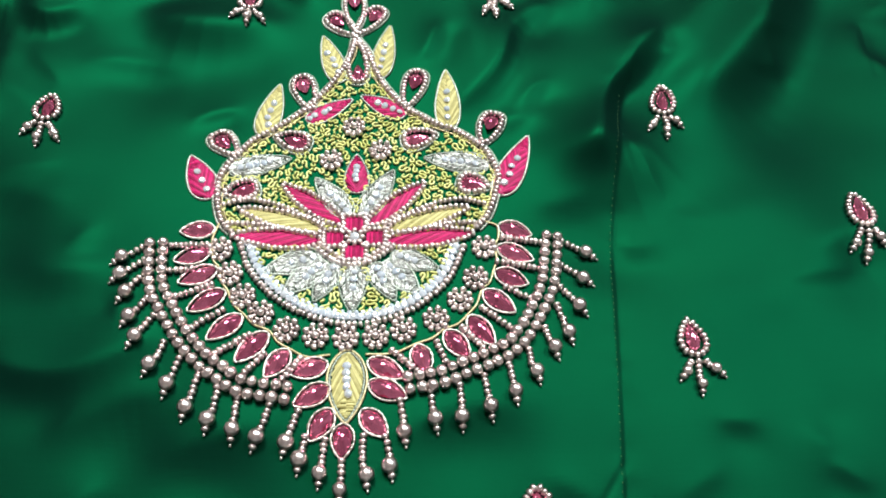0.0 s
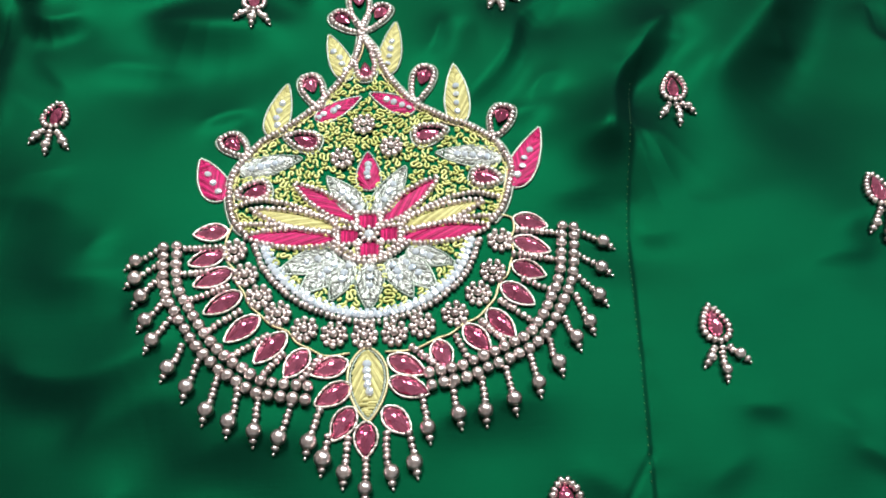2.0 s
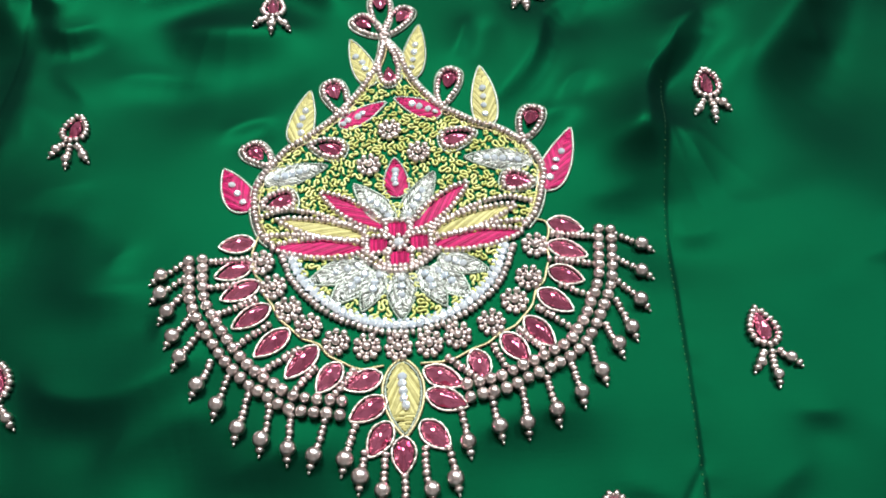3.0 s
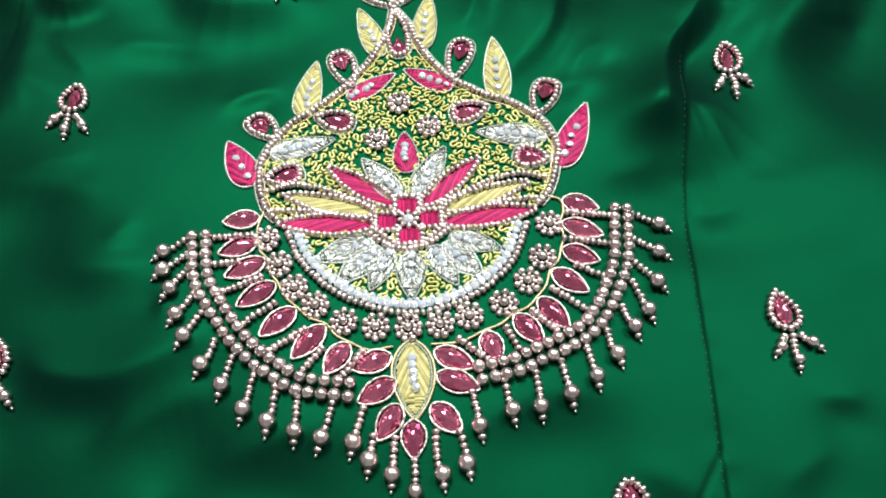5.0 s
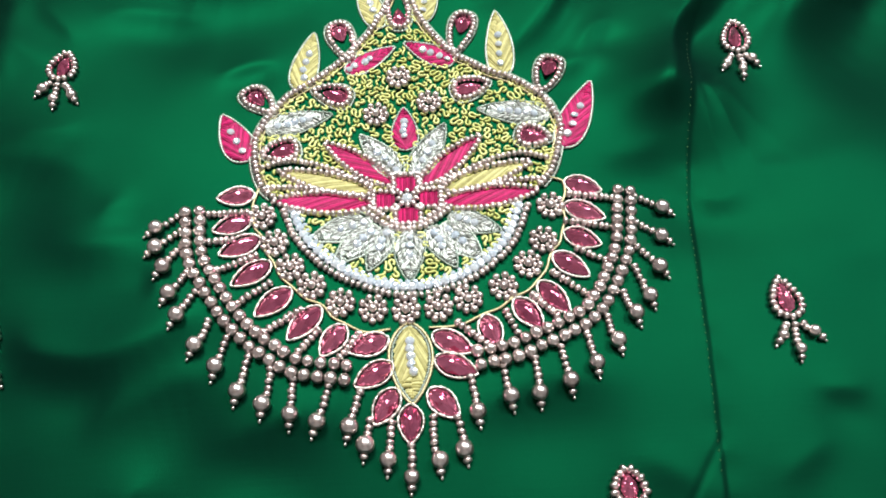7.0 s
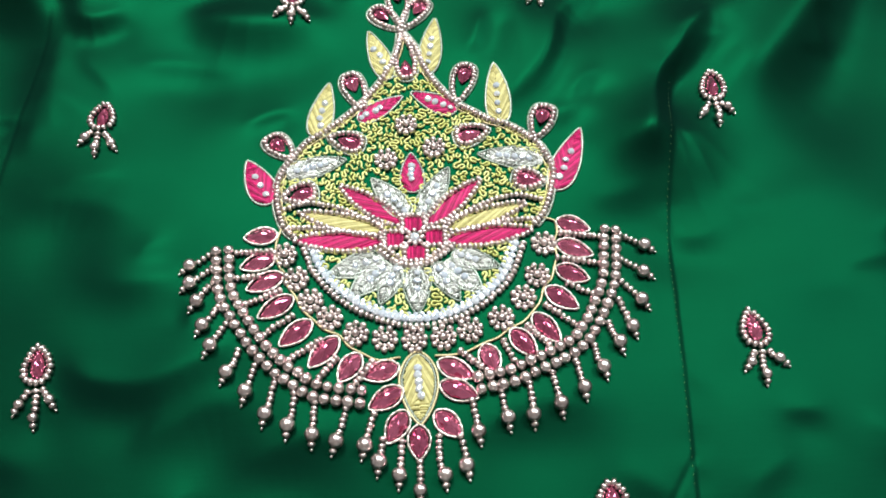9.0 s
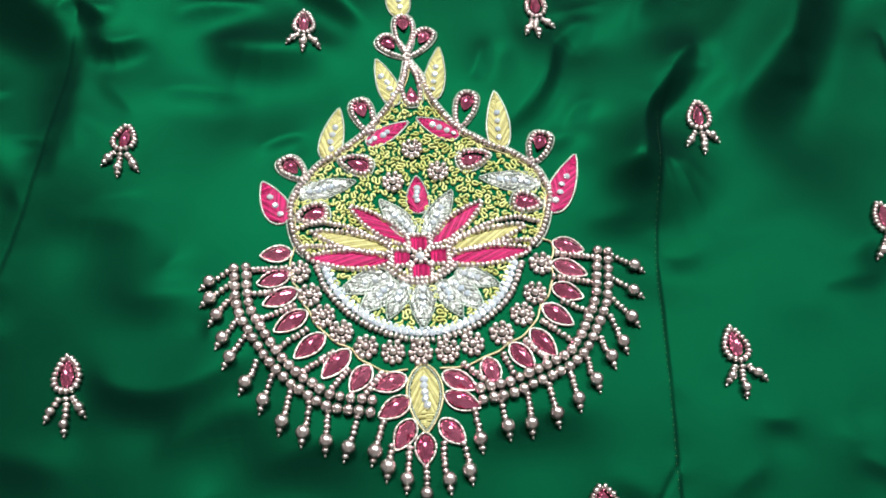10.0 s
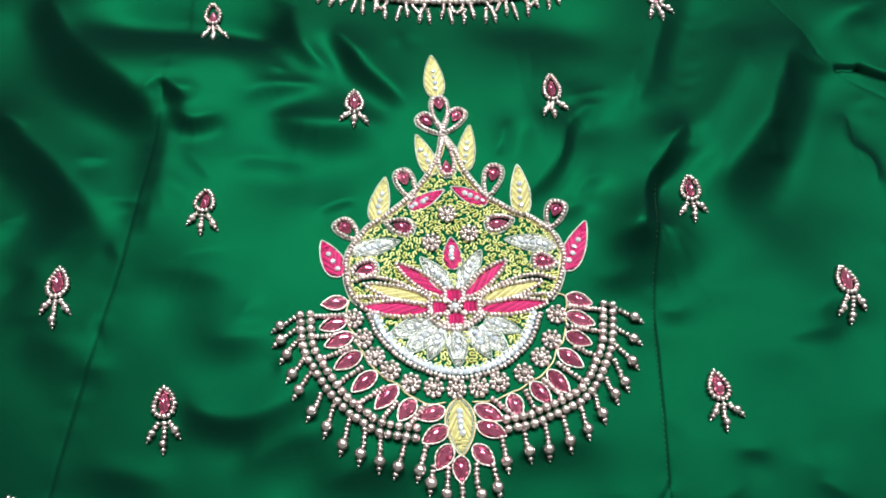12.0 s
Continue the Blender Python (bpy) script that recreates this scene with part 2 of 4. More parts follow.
    # dart that runs out of the right seam, and the sleeve's deep tuck
    for ax, ay, bx, by, w, a in ((83, -82, 62, -112, 0.9, -0.4), (220, 143, 233, 142.5, 1.3, -2.4), (233, 142.5, 264, 125, 2.0, -5.0),
                                 (190, 195, 209, 152, 1.2, -0.22), (209, 152, 262, 98, 1.2, -0.4), (217, 110, 212, 78, 1.0, -0.18), (-150, 117, -132, 121, 5, 1.0)):
        dx, dy = bx - ax, by - ay
        ll = dx * dx + dy * dy
        s = np.clip(((x - ax) * dx + (y - ay) * dy) / ll, 0, 1)
        base = base + a * np.exp(-((x - ax - s * dx) ** 2 + (y - ay - s * dy) ** 2) / (w * w))
    return base, h


MM = 0.001
GRID_X, GRID_Y, STEP = np.arange(-330, 330.1, 0.8), np.arange(-225, 305.1, 1.25), 1.25
GRID_BASE, GRID_FOLDS = lie(*np.meshgrid(GRID_X, GRID_Y))
GRID_Z = GRID_BASE + GRID_FOLDS
ROWS_Z = GRID_Z.tolist()


def on_cloth(x, y, up=0.0):
    """A place on the cloth, up mm above it, in metres."""
    u, v = (x + 330) / 0.8, (y + 225) / STEP
    i, j = int(u), int(v)
    u, v = u - i, v - j
    low, high = ROWS_Z[j], ROWS_Z[j + 1]
    z = (low[i] * (1 - u) + low[i + 1] * u) * (1 - v) + (high[i] * (1 - u) + high[i + 1] * u) * v
    return Vector((x * MM, y * MM, (z + up) * MM))


def mesh_of(name, verts, faces, mat, smooth=True):
    me = bpy.data.meshes.new(name)
    me.from_pydata([tuple(v) for v in verts], [], faces)
    me.materials.append(mat)
    if smooth:
        me.polygons.foreach_set("use_smooth", [True] * len(me.polygons))
    me.update()
    return me


def build_fabric():
    xs, ys, gz = GRID_X, GRID_Y, GRID_Z.copy()
    gx, gy = np.meshgrid(xs, ys)
    gz[0, :] = gz[-1, :] = -14
    gz[:, 0] = gz[:, -1] = -14
    n, k = len(ys), len(xs)
    co = np.stack([gx, gy, gz], -1).reshape(-1, 3) * MM
    i = (np.arange(n - 1)[:, None] * k + np.arange(k - 1)[None, :]).reshape(-1)
    quads = np.stack([i, i + 1, i + k + 1, i + k], -1)
    me = bpy.data.meshes.new("silk_blouse")
    me.vertices.add(len(co))
    me.vertices.foreach_set("co", co.reshape(-1))
    me.loops.add(quads.size)
    me.loops.foreach_set("vertex_index", quads.reshape(-1))
    me.polygons.add(len(quads))
    me.polygons.foreach_set("loop_start", np.arange(0, quads.size, 4))
    me.polygons.foreach_set("use_smooth", np.ones(len(quads), bool))
    me.update(calc_edges=True)
    me.materials.append(SILK)
    return tagged(new("ground", me), "dark green shot silk blouse laid flat with soft folds", "blouse", kind="structure")


def box(name, lo, hi, mat, label):
    v = [(x, y, z) for x in (lo[0], hi[0]) for y in (lo[1], hi[1]) for z in (lo[2], hi[2])]
    f = [(0, 1, 3, 2), (4, 6, 7, 5), (0, 4, 5, 1), (2, 3, 7, 6), (0, 2, 6, 4), (1, 5, 7, 3)]
    return tagged(new(name, mesh_of(name, v, f, mat, False)), label, name.split("_")[0], kind="structure")


cloth = build_fabric()
box("floor", (-2.2, -2.0, -0.12), (2.2, 2.4, -0.0142), BOARD, "brown wooden board under the spread blouse")
# unseen walls and ceiling, added to bounce light and be mirrored in the beads
box("wall_north", (-2.3, 2.4, -0.12), (2.3, 2.5, 2.3), PAINT, "unseen grey wall added for bounce light and bead reflections")
box("wall_south", (-2.3, -2.1, -0.12), (2.3, -2.0, 2.3), PAINT, "unseen grey wall added for bounce light and bead reflections")
box("wall_west", (-2.3, -2.0, -0.12), (-2.2, 2.4, 2.3), PAINT, "unseen grey wall added for bounce light and bead reflections")
box("wall_east", (2.2, -2.0, -0.12), (2.3, 2.4, 2.3), PAINT, "unseen grey wall added for bounce light and bead reflections")
box("ceiling", (-2.3, -2.1, 2.3), (2.3, 2.5, 2.4), PLASTER, "unseen white ceiling added for bounce light and bead reflections")


# ---- helpers for what is sewn on ----
def thing(name, x, y, label, category, group=""):
    e = new(name)
    e.empty_display_size = 0.002
    e.location = on_cloth(x, y)
    return tagged(e, label, category, group)


def part(name, mesh, parent, m=None, label=""):
    """Links a mesh under a thing; m is its pose in the world (None: the mesh is in world metres)."""
    ob = new(name, mesh)
    ob.parent = parent
    ob.matrix_basis = Matrix.Translation(-parent.location) @ (m or Matrix())
    if label:
        ob["label"] = label
    return ob


def ball(name, across, along, mat, seg=12, rings=7):
    """A bead whose hole runs along x, slightly dimpled at the ends; sizes are diameters in mm."""
    verts, faces = [(-along * 0.44 * MM, 0, 0)], []
    for r in range(1, rings):
        a = math.pi * r / rings
        for s in range(seg):
            b = 2 * math.pi * s / seg
            verts.append((-math.cos(a) * along / 2 * MM, math.sin(a) ** 0.85 * across / 2 * MM * math.cos(b), math.sin(a) ** 0.85 * across / 2 * MM * math.sin(b)))
    verts.append((along * 0.44 * MM, 0, 0))
    last = len(verts) - 1
    for s in range(seg):
        t = (s + 1) % seg
        faces.append((0, 1 + t, 1 + s))
        for r in range(rings - 2):
            a, b = 1 + r * seg, 1 + (r + 1) * seg
            faces.append((a + s, a + t, b + t, b + s))
        faces.append((last, last - seg + s, last - seg + t))
    return mesh_of(name, verts, faces, mat)


SEED = ball("seed_bead", 2.6, 1.85, BEAD)
SEED_S = ball("seed_bead_small", 2.3, 1.85, BEAD)
PETAL = ball("petal_bead", 2.45, 2.2, BEAD)
HUB = ball("hub_bead", 2.6, 2.4, BEAD)
TINY = ball("tiny_bead", 1.65, 1.5, BEAD, 10, 6)
ROUND = ball("round_bead", 3.9, 3.6, BEAD, 14, 9)
LARGE = ball("large_bead", 4.75, 4.6, BEAD, 16, 10)
SPRIG_BEAD = ball("sprig_bead", 3.5, 3.3, BEAD, 14, 8)
MEDIUM = ball("medium_bead", 3.1, 2.9, BEAD, 14, 8)
KNOT = ball("thread_knot", 0.9, 1.3, WIRE, 8, 5)


def smooth_line(pts, per=12, closed=False):
    """A Catmull-Rom line through (x, y) points in mm."""
    p = [Vector((a, b)) for a, b in pts]
    n, out = len(p), []
    for i in range(n if closed else n - 1):
        if closed:
            a, b, c, d = p[i - 1], p[i], p[(i + 1) % n], p[(i + 2) % n]
        else:
            b, c = p[i], p[i + 1]
            a = p[i - 1] if i else b * 2 - c
            d = p[i + 2] if i + 2 < n else c * 2 - b
        for k in range(per):
            t = k / per
            out.append(0.5 * (2 * b + (c - a) * t + (2 * a - 5 * b + 4 * c - d) * t * t + (3 * b - a - 3 * c + d) * t ** 3))
    out.append(p[0].copy() if closed else p[-1].copy())
    return out


def spaced(line, pitch, closed=False):
    """Points and headings at an even pitch, in mm, along a line."""
    run = [0.0]
    for a, b in zip(line, line[1:]):
        run.append(run[-1] + (b - a).length)
    n = max(1, round(run[-1] / pitch))
    out, j = [], 0
    for k in range(n if closed else n + 1):
        s = run[-1] * k / n
        while j < len(run) - 2 and run[j + 1] < s:
            j += 1
        seg = line[j + 1] - line[j]
        f = (s - run[j]) / max(run[j + 1] - run[j], 1e-9)
        out.append((line[j] + seg * f, math.atan2(seg.y, seg.x)))
    return out


def bead_at(parent, mesh, x, y, heading, up, wild=1.0):
    m = Matrix.Translation(on_cloth(x + random.gauss(0, 0.09) * wild, y + random.gauss(0, 0.09) * wild, up))
    m = m @ Euler((random.uniform(0, 6.28), random.gauss(0, 0.07) * wild, heading + random.gauss(0, 0.10) * wild)).to_matrix().to_4x4()
    s = random.gauss(1.0, 0.035)
    return part("bead", mesh, parent, m @ Matrix.Diagonal((s, s, s, 1)))


def bead_row(parent, pts, pitch, mesh, up, closed=False, smooth=True):
    line = smooth_line(pts, closed=closed) if smooth else [Vector(p) for p in pts]
    for p, a in spaced(line, pitch, closed):
        bead_at(parent, mesh, p.x, p.y, a, up)


def pairs(flat):
    return list(zip(flat[::2], flat[1::2]))


def cord_mesh(name, line, radius, mat, up, closed=False, lay=1.1, sides=6, dash=0):
    """A twisted cord along a line of points in mm, lying on the cloth, in world metres."""
    pts = spaced(line, 0.42, closed)
    verts, faces = [], []
    for k, (p, a) in enumerate(pts):
        base = on_cloth(p.x, p.y, up)
        side = Vector((-math.sin(a), math.cos(a), 0))
        for s in range(sides):
            b = 2 * math.pi * s / sides
            r = radius * (1 + 0.38 * math.cos(2 * (b - k * 0.42 / lay * 3.1416))) * MM
            if dash and k % dash == 0:
                r *= 0.5
            verts.append(base + side * (r * math.cos(b)) + Vector((0, 0, r * math.sin(b))))
    n = len(pts)
    for k in range(n if closed else n - 1):
        i, j = k * sides, ((k + 1) % n) * sides
        for s in range(sides):
            t = (s + 1) % sides
            faces.append((i + s, i + t, j + t, j + s))
    if not closed:
        faces += [tuple(range(sides))[::-1], tuple(range((n - 1) * sides, n * sides))]
    return mesh_of(name, verts, faces, mat)


def cord(parent, name, line, radius, mat, up, closed=False, label="", dash=0):
    me = cord_mesh(name, line, radius, mat, up, closed, dash=dash)
    return part(name, me, parent, None, label)


FILLED = []  # capsules of the plan that carry needlework: ends and half width, mm


def drop_outline(ax, ay, bx, by, width, n=28, fat=0.62, grow=0.0, full=0.72):
    """A leaf or drop from its round end a to its tip b, as points in mm."""
    a, b = Vector((ax, ay)), Vector((bx, by))
    d = b - a
    ln = d.length + 2 * grow
    d.normalize()
    a = a - d * grow
    nrm = Vector((-d.y, d.x))
    half = []
    for k in range(n // 2 + 1):
        s = k / (n // 2)
        s = 0.5 - 0.5 * math.cos(math.pi * s)
        w = (width / 2 + grow) * max(math.sin(math.pi * s ** fat), 0.0) ** full
        half.append((s, w))
    up = [a + d * (ln * s) + nrm * w for s, w in half]
    dn = [a + d * (ln * s) - nrm * w for s, w in half[1:-1]]
    return up + dn[::-1]


def satin(name, ax, ay, bx, by, width, mat, thread=0.5, rise=0.9, fat=0.62, slant=1.6, style="rib"):
    """Satin stitch, in world metres: raised threads that slant from a midrib to both edges ("rib"),
    from edge to edge ("across"), or short broken pieces of zari coil ("coil")."""
    a, b = Vector((ax, ay)), Vector((bx, by))
    d = b - a
    ln = d.length
    d.normalize()
    nrm = Vector((-d.y, d.x))
    verts, faces = [], []

    def w_at(s):
        return width / 2 * max(math.sin(math.pi * min(max(s, 0.0), 1.0) ** fat), 0.0) ** 0.72

    def strand(p0, p1, z0, z1, half, steps):
        run = (p1 - p0).normalized()
        acr = Vector((-run.y, run.x)) * half
        base, tip, lift = len(verts), random.gauss(0, 0.09), random.uniform(-0.12, 0.12)
        for i in range(steps + 1):
            f = i / steps
            c = p0 + (p1 - p0) * f
            z = z0 + lift + (z1 - z0) * f + rise * 0.45 * math.sin(math.pi * f) + random.uniform(-0.03, 0.03)
            for o, dz in ((-1, -0.5), (-0.4, 0.0), (0.4, 0.0), (1, -0.5)):
                q = c + acr * o
                verts.append(on_cloth(q.x, q.y, max(z + dz + o * tip, 0.04)))
        for i in range(steps):
            for o in range(3):
                j = base + i * 4 + o
                faces.append((j, j + 1, j + 5, j + 4))

    count = int(ln / thread)
    reach = slant * width / 2 / ln
    for side in (1, -1) if style != "across" else (1,):
        for k in range(-int(reach * count) - 2, count + 2):
            s0 = (k + 0.5 + random.uniform(-0.3, 0.3)) / count
            if style == "across":
                q0, q1 = s0, s0 + 2 * reach
                for _ in range(6):
                    q1 = s0 + reach * (w_at(min(q1, 1)) + w_at(max(q0, 0))) / (width / 2)
                q0, q1 = min(max(q0, 0.01), 0.99), min(max(q1, 0.01), 0.99)
                p0 = a + d * (ln * q0) - nrm * w_at(q0)
                p1 = a + d * (ln * q1) + nrm * w_at(q1)
            else:
                q0 = s0
                q1 = s0 + reach * w_at(s0 + reach * 0.6) / (width / 2)
                q0, q1 = min(max(q0, 0.0), 0.97), min(max(q1, 0.01), 0.985)
                p0 = a + d * (ln * q0) - nrm * side * 0.1
                p1 = a + d * (ln * q1) + nrm * side * (w_at(q1) + random.uniform(-0.2, 0.12))
            if (p1 - p0).length < 0.6:
                continue
            if style == "coil":
                n = max(1, int((p1 - p0).length / 2.1))
                for i in range(n):
                    f0, f1 = i / n, (i + 0.93) / n
                    o = nrm * random.gauss(0, 0.07)
                    z = 0.62 + random.uniform(-0.25, 0.35)
                    strand(p0.lerp(p1, f0) + o, p0.lerp(p1, f1) + o, z, z + random.gauss(0, 0.16), thread * 0.46, 2)
            else:
                strand(p0, p1, rise * 0.75 if style == "rib" else rise * 0.5, rise * 0.5, thread * 0.60, 3)
    return mesh_of(name, verts, faces, mat)


def gem_mesh(name, length, width, tall=2.0, fat=0.70, mat=None):
    """A faceted drop: round end at x=0, tip at x=length; flat on the cloth."""
    n = 10
    rim = drop_outline(0, 0, length, 0, width, n, fat)
    mid = Vector((length * 0.46, 0))
    n = len(rim)
    verts = [(p.x * MM, p.y * MM, 0.0) for p in rim] + [(p.x * MM, p.y * MM, 0.3 * tall * MM) for p in rim]
    crown = [mid + (rim[i] + rim[(i + 1) % n] - 2 * mid) * 0.5 * 0.80 for i in range(n)]
    verts += [(p.x * MM, p.y * MM, 0.66 * tall * MM) for p in crown]
    upper = [mid + (rim[i] - mid) * 0.46 for i in range(n)]
    verts += [(p.x * MM, p.y * MM, 1.02 * tall * MM) for p in upper]
    inner = [mid + (rim[i] + rim[(i + 1) % n] - 2 * mid) * 0.5 * 0.26 for i in range(n)]
    verts += [(p.x * MM, p.y * MM, 1.24 * tall * MM) for p in inner]
    top = len(verts)
    verts.append((mid.x * MM, mid.y * MM, 1.30 * tall * MM))
    faces = []
    for i in range(n):
        j = (i + 1) % n
        faces.append((i, j, n + j, n + i))
        faces += [(n + i, n + j, 2 * n + i), (n + j, 2 * n + j, 2 * n + i)]
        faces += [(2 * n + i, 2 * n + j, 3 * n + j), (2 * n + i, 3 * n + j, 3 * n + i)]
        faces += [(3 * n + i, 3 * n + j, 4 * n + i), (3 * n + j, 4 * n + j, 4 * n + i)]
        faces.append((4 * n + i, 4 * n + j, top))
    return mesh_of(name, verts, faces, mat or GEM, False)


def stone_mesh():
    """A round cut rhinestone, 2.7 mm across."""
    verts, faces, n = [], [], 8
    for r, z, off in ((1.45, 0.0, 0), (1.45, 0.3, 0), (1.08, 0.74, 0.5), (0.56, 1.02, 0)):
        for i in range(n):
            a = 2 * math.pi * (i + off) / n
            verts.append((r * math.cos(a) * MM, r * math.sin(a) * MM, z * MM))
    for i in range(n):
        j = (i + 1) % n
        faces.append((i, j, n + j, n + i))
        faces += [(n + i, n + j, 2 * n + i), (n + j, 2 * n + j, 2 * n + i)]
        faces += [(2 * n + i, 2 * n + j, 3 * n + j), (2 * n + i, 3 * n + j, 3 * n + i)]
    faces.append(tuple(3 * n + i for i in range(n)))
    return mesh_of("rhinestone", verts, faces, STONE, False)


RHINE = stone_mesh()


def stone_at(parent, x, y, up=0.9, size=1.0):
    m = Matrix.Translation(on_cloth(x, y, up)) @ Euler((random.gauss(0, 0.26), random.gauss(0, 0.26), random.uniform(0, 6.28))).to_matrix().to_4x4()
    return part("rhinestone", RHINE, parent, m @ Matrix.Diagonal((size, size, size, 1)), "clear cut rhinestone")


def gem_at(parent, ax, ay, bx, by, width, tall=2.0, fat=0.70, up=0.2):
    a, b = Vector((ax, ay)), Vector((bx, by))
    d = b - a
    me = gem_mesh("gem", d.length, width, tall * random.uniform(0.9, 1.1), fat)
    m = Matrix.Translation(on_cloth(ax, ay, up + 0.15)) @ Euler((random.gauss(0, 0.06), random.gauss(0, 0.06), math.atan2(d.y, d.x))).to_matrix().to_4x4()
    return part("gem", me, parent, m, "faceted pink glass gem")


# ---- embroidered leaves ----
def leaf(kind, ax, ay, bx, by, width, mat, stones=3, edged=True, fat=0.62, beaded=False, start=0.18, reach=0.42, group="embroidered leaves"):
    label = {"yellow": "yellow satin-stitched leaf with silver cord edge and rhinestones",
             "pink": "bright pink satin-stitched leaf with silver cord edge and rhinestones",
             "silver": "silver zari thread leaf with clear rhinestones",
             "pink_petal": "bright pink satin-stitched petal ringed with small metal beads",
             "yellow_petal": "yellow satin-stitched petal ringed with small metal beads"}[kind]
    e = thing("embroidered_petal" if beaded else "embroidered_leaf", (ax + bx) / 2, (ay + by) / 2, label, "petal" if beaded else "leaf", group)
    FILLED.append((ax, ay, bx, by, width * 0.5))
    style = "coil" if kind == "silver" else "across" if beaded else "rib"
    stuffed = part("satin_fill", satin("satin_fill", ax, ay, bx, by, width, mat, 0.78 if kind != "silver" else 0.66, 1.0, fat, {"coil": 1.5, "across": 2.4, "rib": 1.9}[style], style), e)
    tagged(stuffed, kind="stuff")
    if edged:
        cord(e, "cord_edge", smooth_line([(p.x, p.y) for p in drop_outline(ax, ay, bx, by, width, 20, fat, 0.45)], 6, True), 0.46, CORD, 0.42, True, "twisted silver cord", 3)
    if beaded:
        bead_row(e, [(p.x, p.y) for p in drop_outline(ax, ay, bx, by, width, 20, fat, 1.2)], 1.92, SEED_S, 0.95, True)
    for k in range(stones):
        f = start + reach * k / max(stones - 1, 1)
        stone_at(e, ax + (bx - ax) * f + random.gauss(0, 0.35), ay + (by - ay) * f, 1.0, random.uniform(0.82, 1.02))
    return e


leaf("yellow", -35.8, 44.6, -31.4, 69.8, 8.8, YELLOW, 4)
leaf("yellow", 34.4, 46.2, 33.8, 73.4, 8.6, YELLOW, 4)
leaf("yellow", -7.7, 70.8, -15.6, 94.8, 8.0, YELLOW, 4)
leaf("yellow", 7.4, 72.0, 11.6, 99.6, 8.4, YELLOW, 4)
leaf("yellow", -5.0, 118.8, -6.7, 148.4, 10.0, YELLOW, 4)
leaf("pink", -51.5, 15.2, -60.6, 33.6, 9.6, PINK, 3)
leaf("pink", 52.2, 16.2, 63.8, 41.0, 9.6, PINK, 4)
leaf("pink", -19.4, 51.8, -2.8, 61.6, 6.8, PINK, 4, reach=0.45, start=0.05)
leaf("pink", 17.4, 53.6, 1.0, 63.2, 7.2, PINK, 4, reach=0.48, start=0.12)
leaf("pink", 0.2, 19.6, -0.1, 35.8, 8.2, PINK, 4, start=0.3, reach=0.35)
leaf("silver", -46.0, 27.6, -24.6, 34.0, 8.6, SILVER, 5, reach=0.5)
leaf("silver", 48.4, 29.0, 25.3, 33.8, 8.6, SILVER, 5, reach=0.5)
leaf("silver", -2.0, 9.6, -14.6, 25.2, 8.4, SILVER, 4, start=0.1, reach=0.45)
leaf("silver", 2.8, 9.4, 13.6, 28.6, 8.6, SILVER, 4, start=0.1, reach=0.5)
LOWER = [(-11.6, -8.0, -29.5, -14.7, 9), (-9.3, -10.8, -22.0, -23.0, 9), (-5.4, -11.0, -12.0, -26.0, 7.5), (0.6, -12.4, 0.4, -30.2, 9),
         (7.4, -11.6, 14.5, -26.0, 7.5), (11.0, -11.0, 22.5, -23.5, 9), (13.6, -7.8, 29.0, -13.8, 7.5)]
for ax, ay, bx, by, w in LOWER:
    leaf("silver", ax, ay, bx, by, w, SILVER, 3, start=0.14, reach=0.36)
leaf("pink_petal", -4.8, 6.0, -25.6, 21.4, 5.0, PINK, 0, False, 0.8, True)
leaf("pink_petal", 5.5, 5.5, 24.4, 22.2, 5.0, PINK, 0, False, 0.8, True)
leaf("yellow_petal", -11.6, 2.8, -39.6, 10.2, 4.8, YELLOW, 0, False, 0.8, True)
leaf("yellow_petal", 12.9, 3.0, 39.8, 10.6, 4.8, YELLOW, 0, False, 0.8, True)
leaf("pink_petal", -11.8, -1.8, -41.0, -0.9, 5.6, PINK, 0, False, 0.8, True)
leaf("pink_petal", 12.3, -2.0, 41.2, -0.2, 5.6, PINK, 0, False, 0.8, True)

# pendant leaf under the rosettes
pendant = leaf("yellow", 0.0, -45.6, 0.2, -67.2, 9.8, YELLOW, 0, True, 0.8)
for k in range(5):
    stone_at(pendant, random.gauss(0.1, 0.3), -50.2 - 2.3 * k, 1.3, 1.0)
cord(pendant, "gold_edge", smooth_line([(p.x, p.y) for p in drop_outline(0.0, -45.6, 0.2, -67.2, 9.8, 20, 0.8, 1.3)], 6, True), 0.45, GOLD, 0.5, True, "pale gold cord")


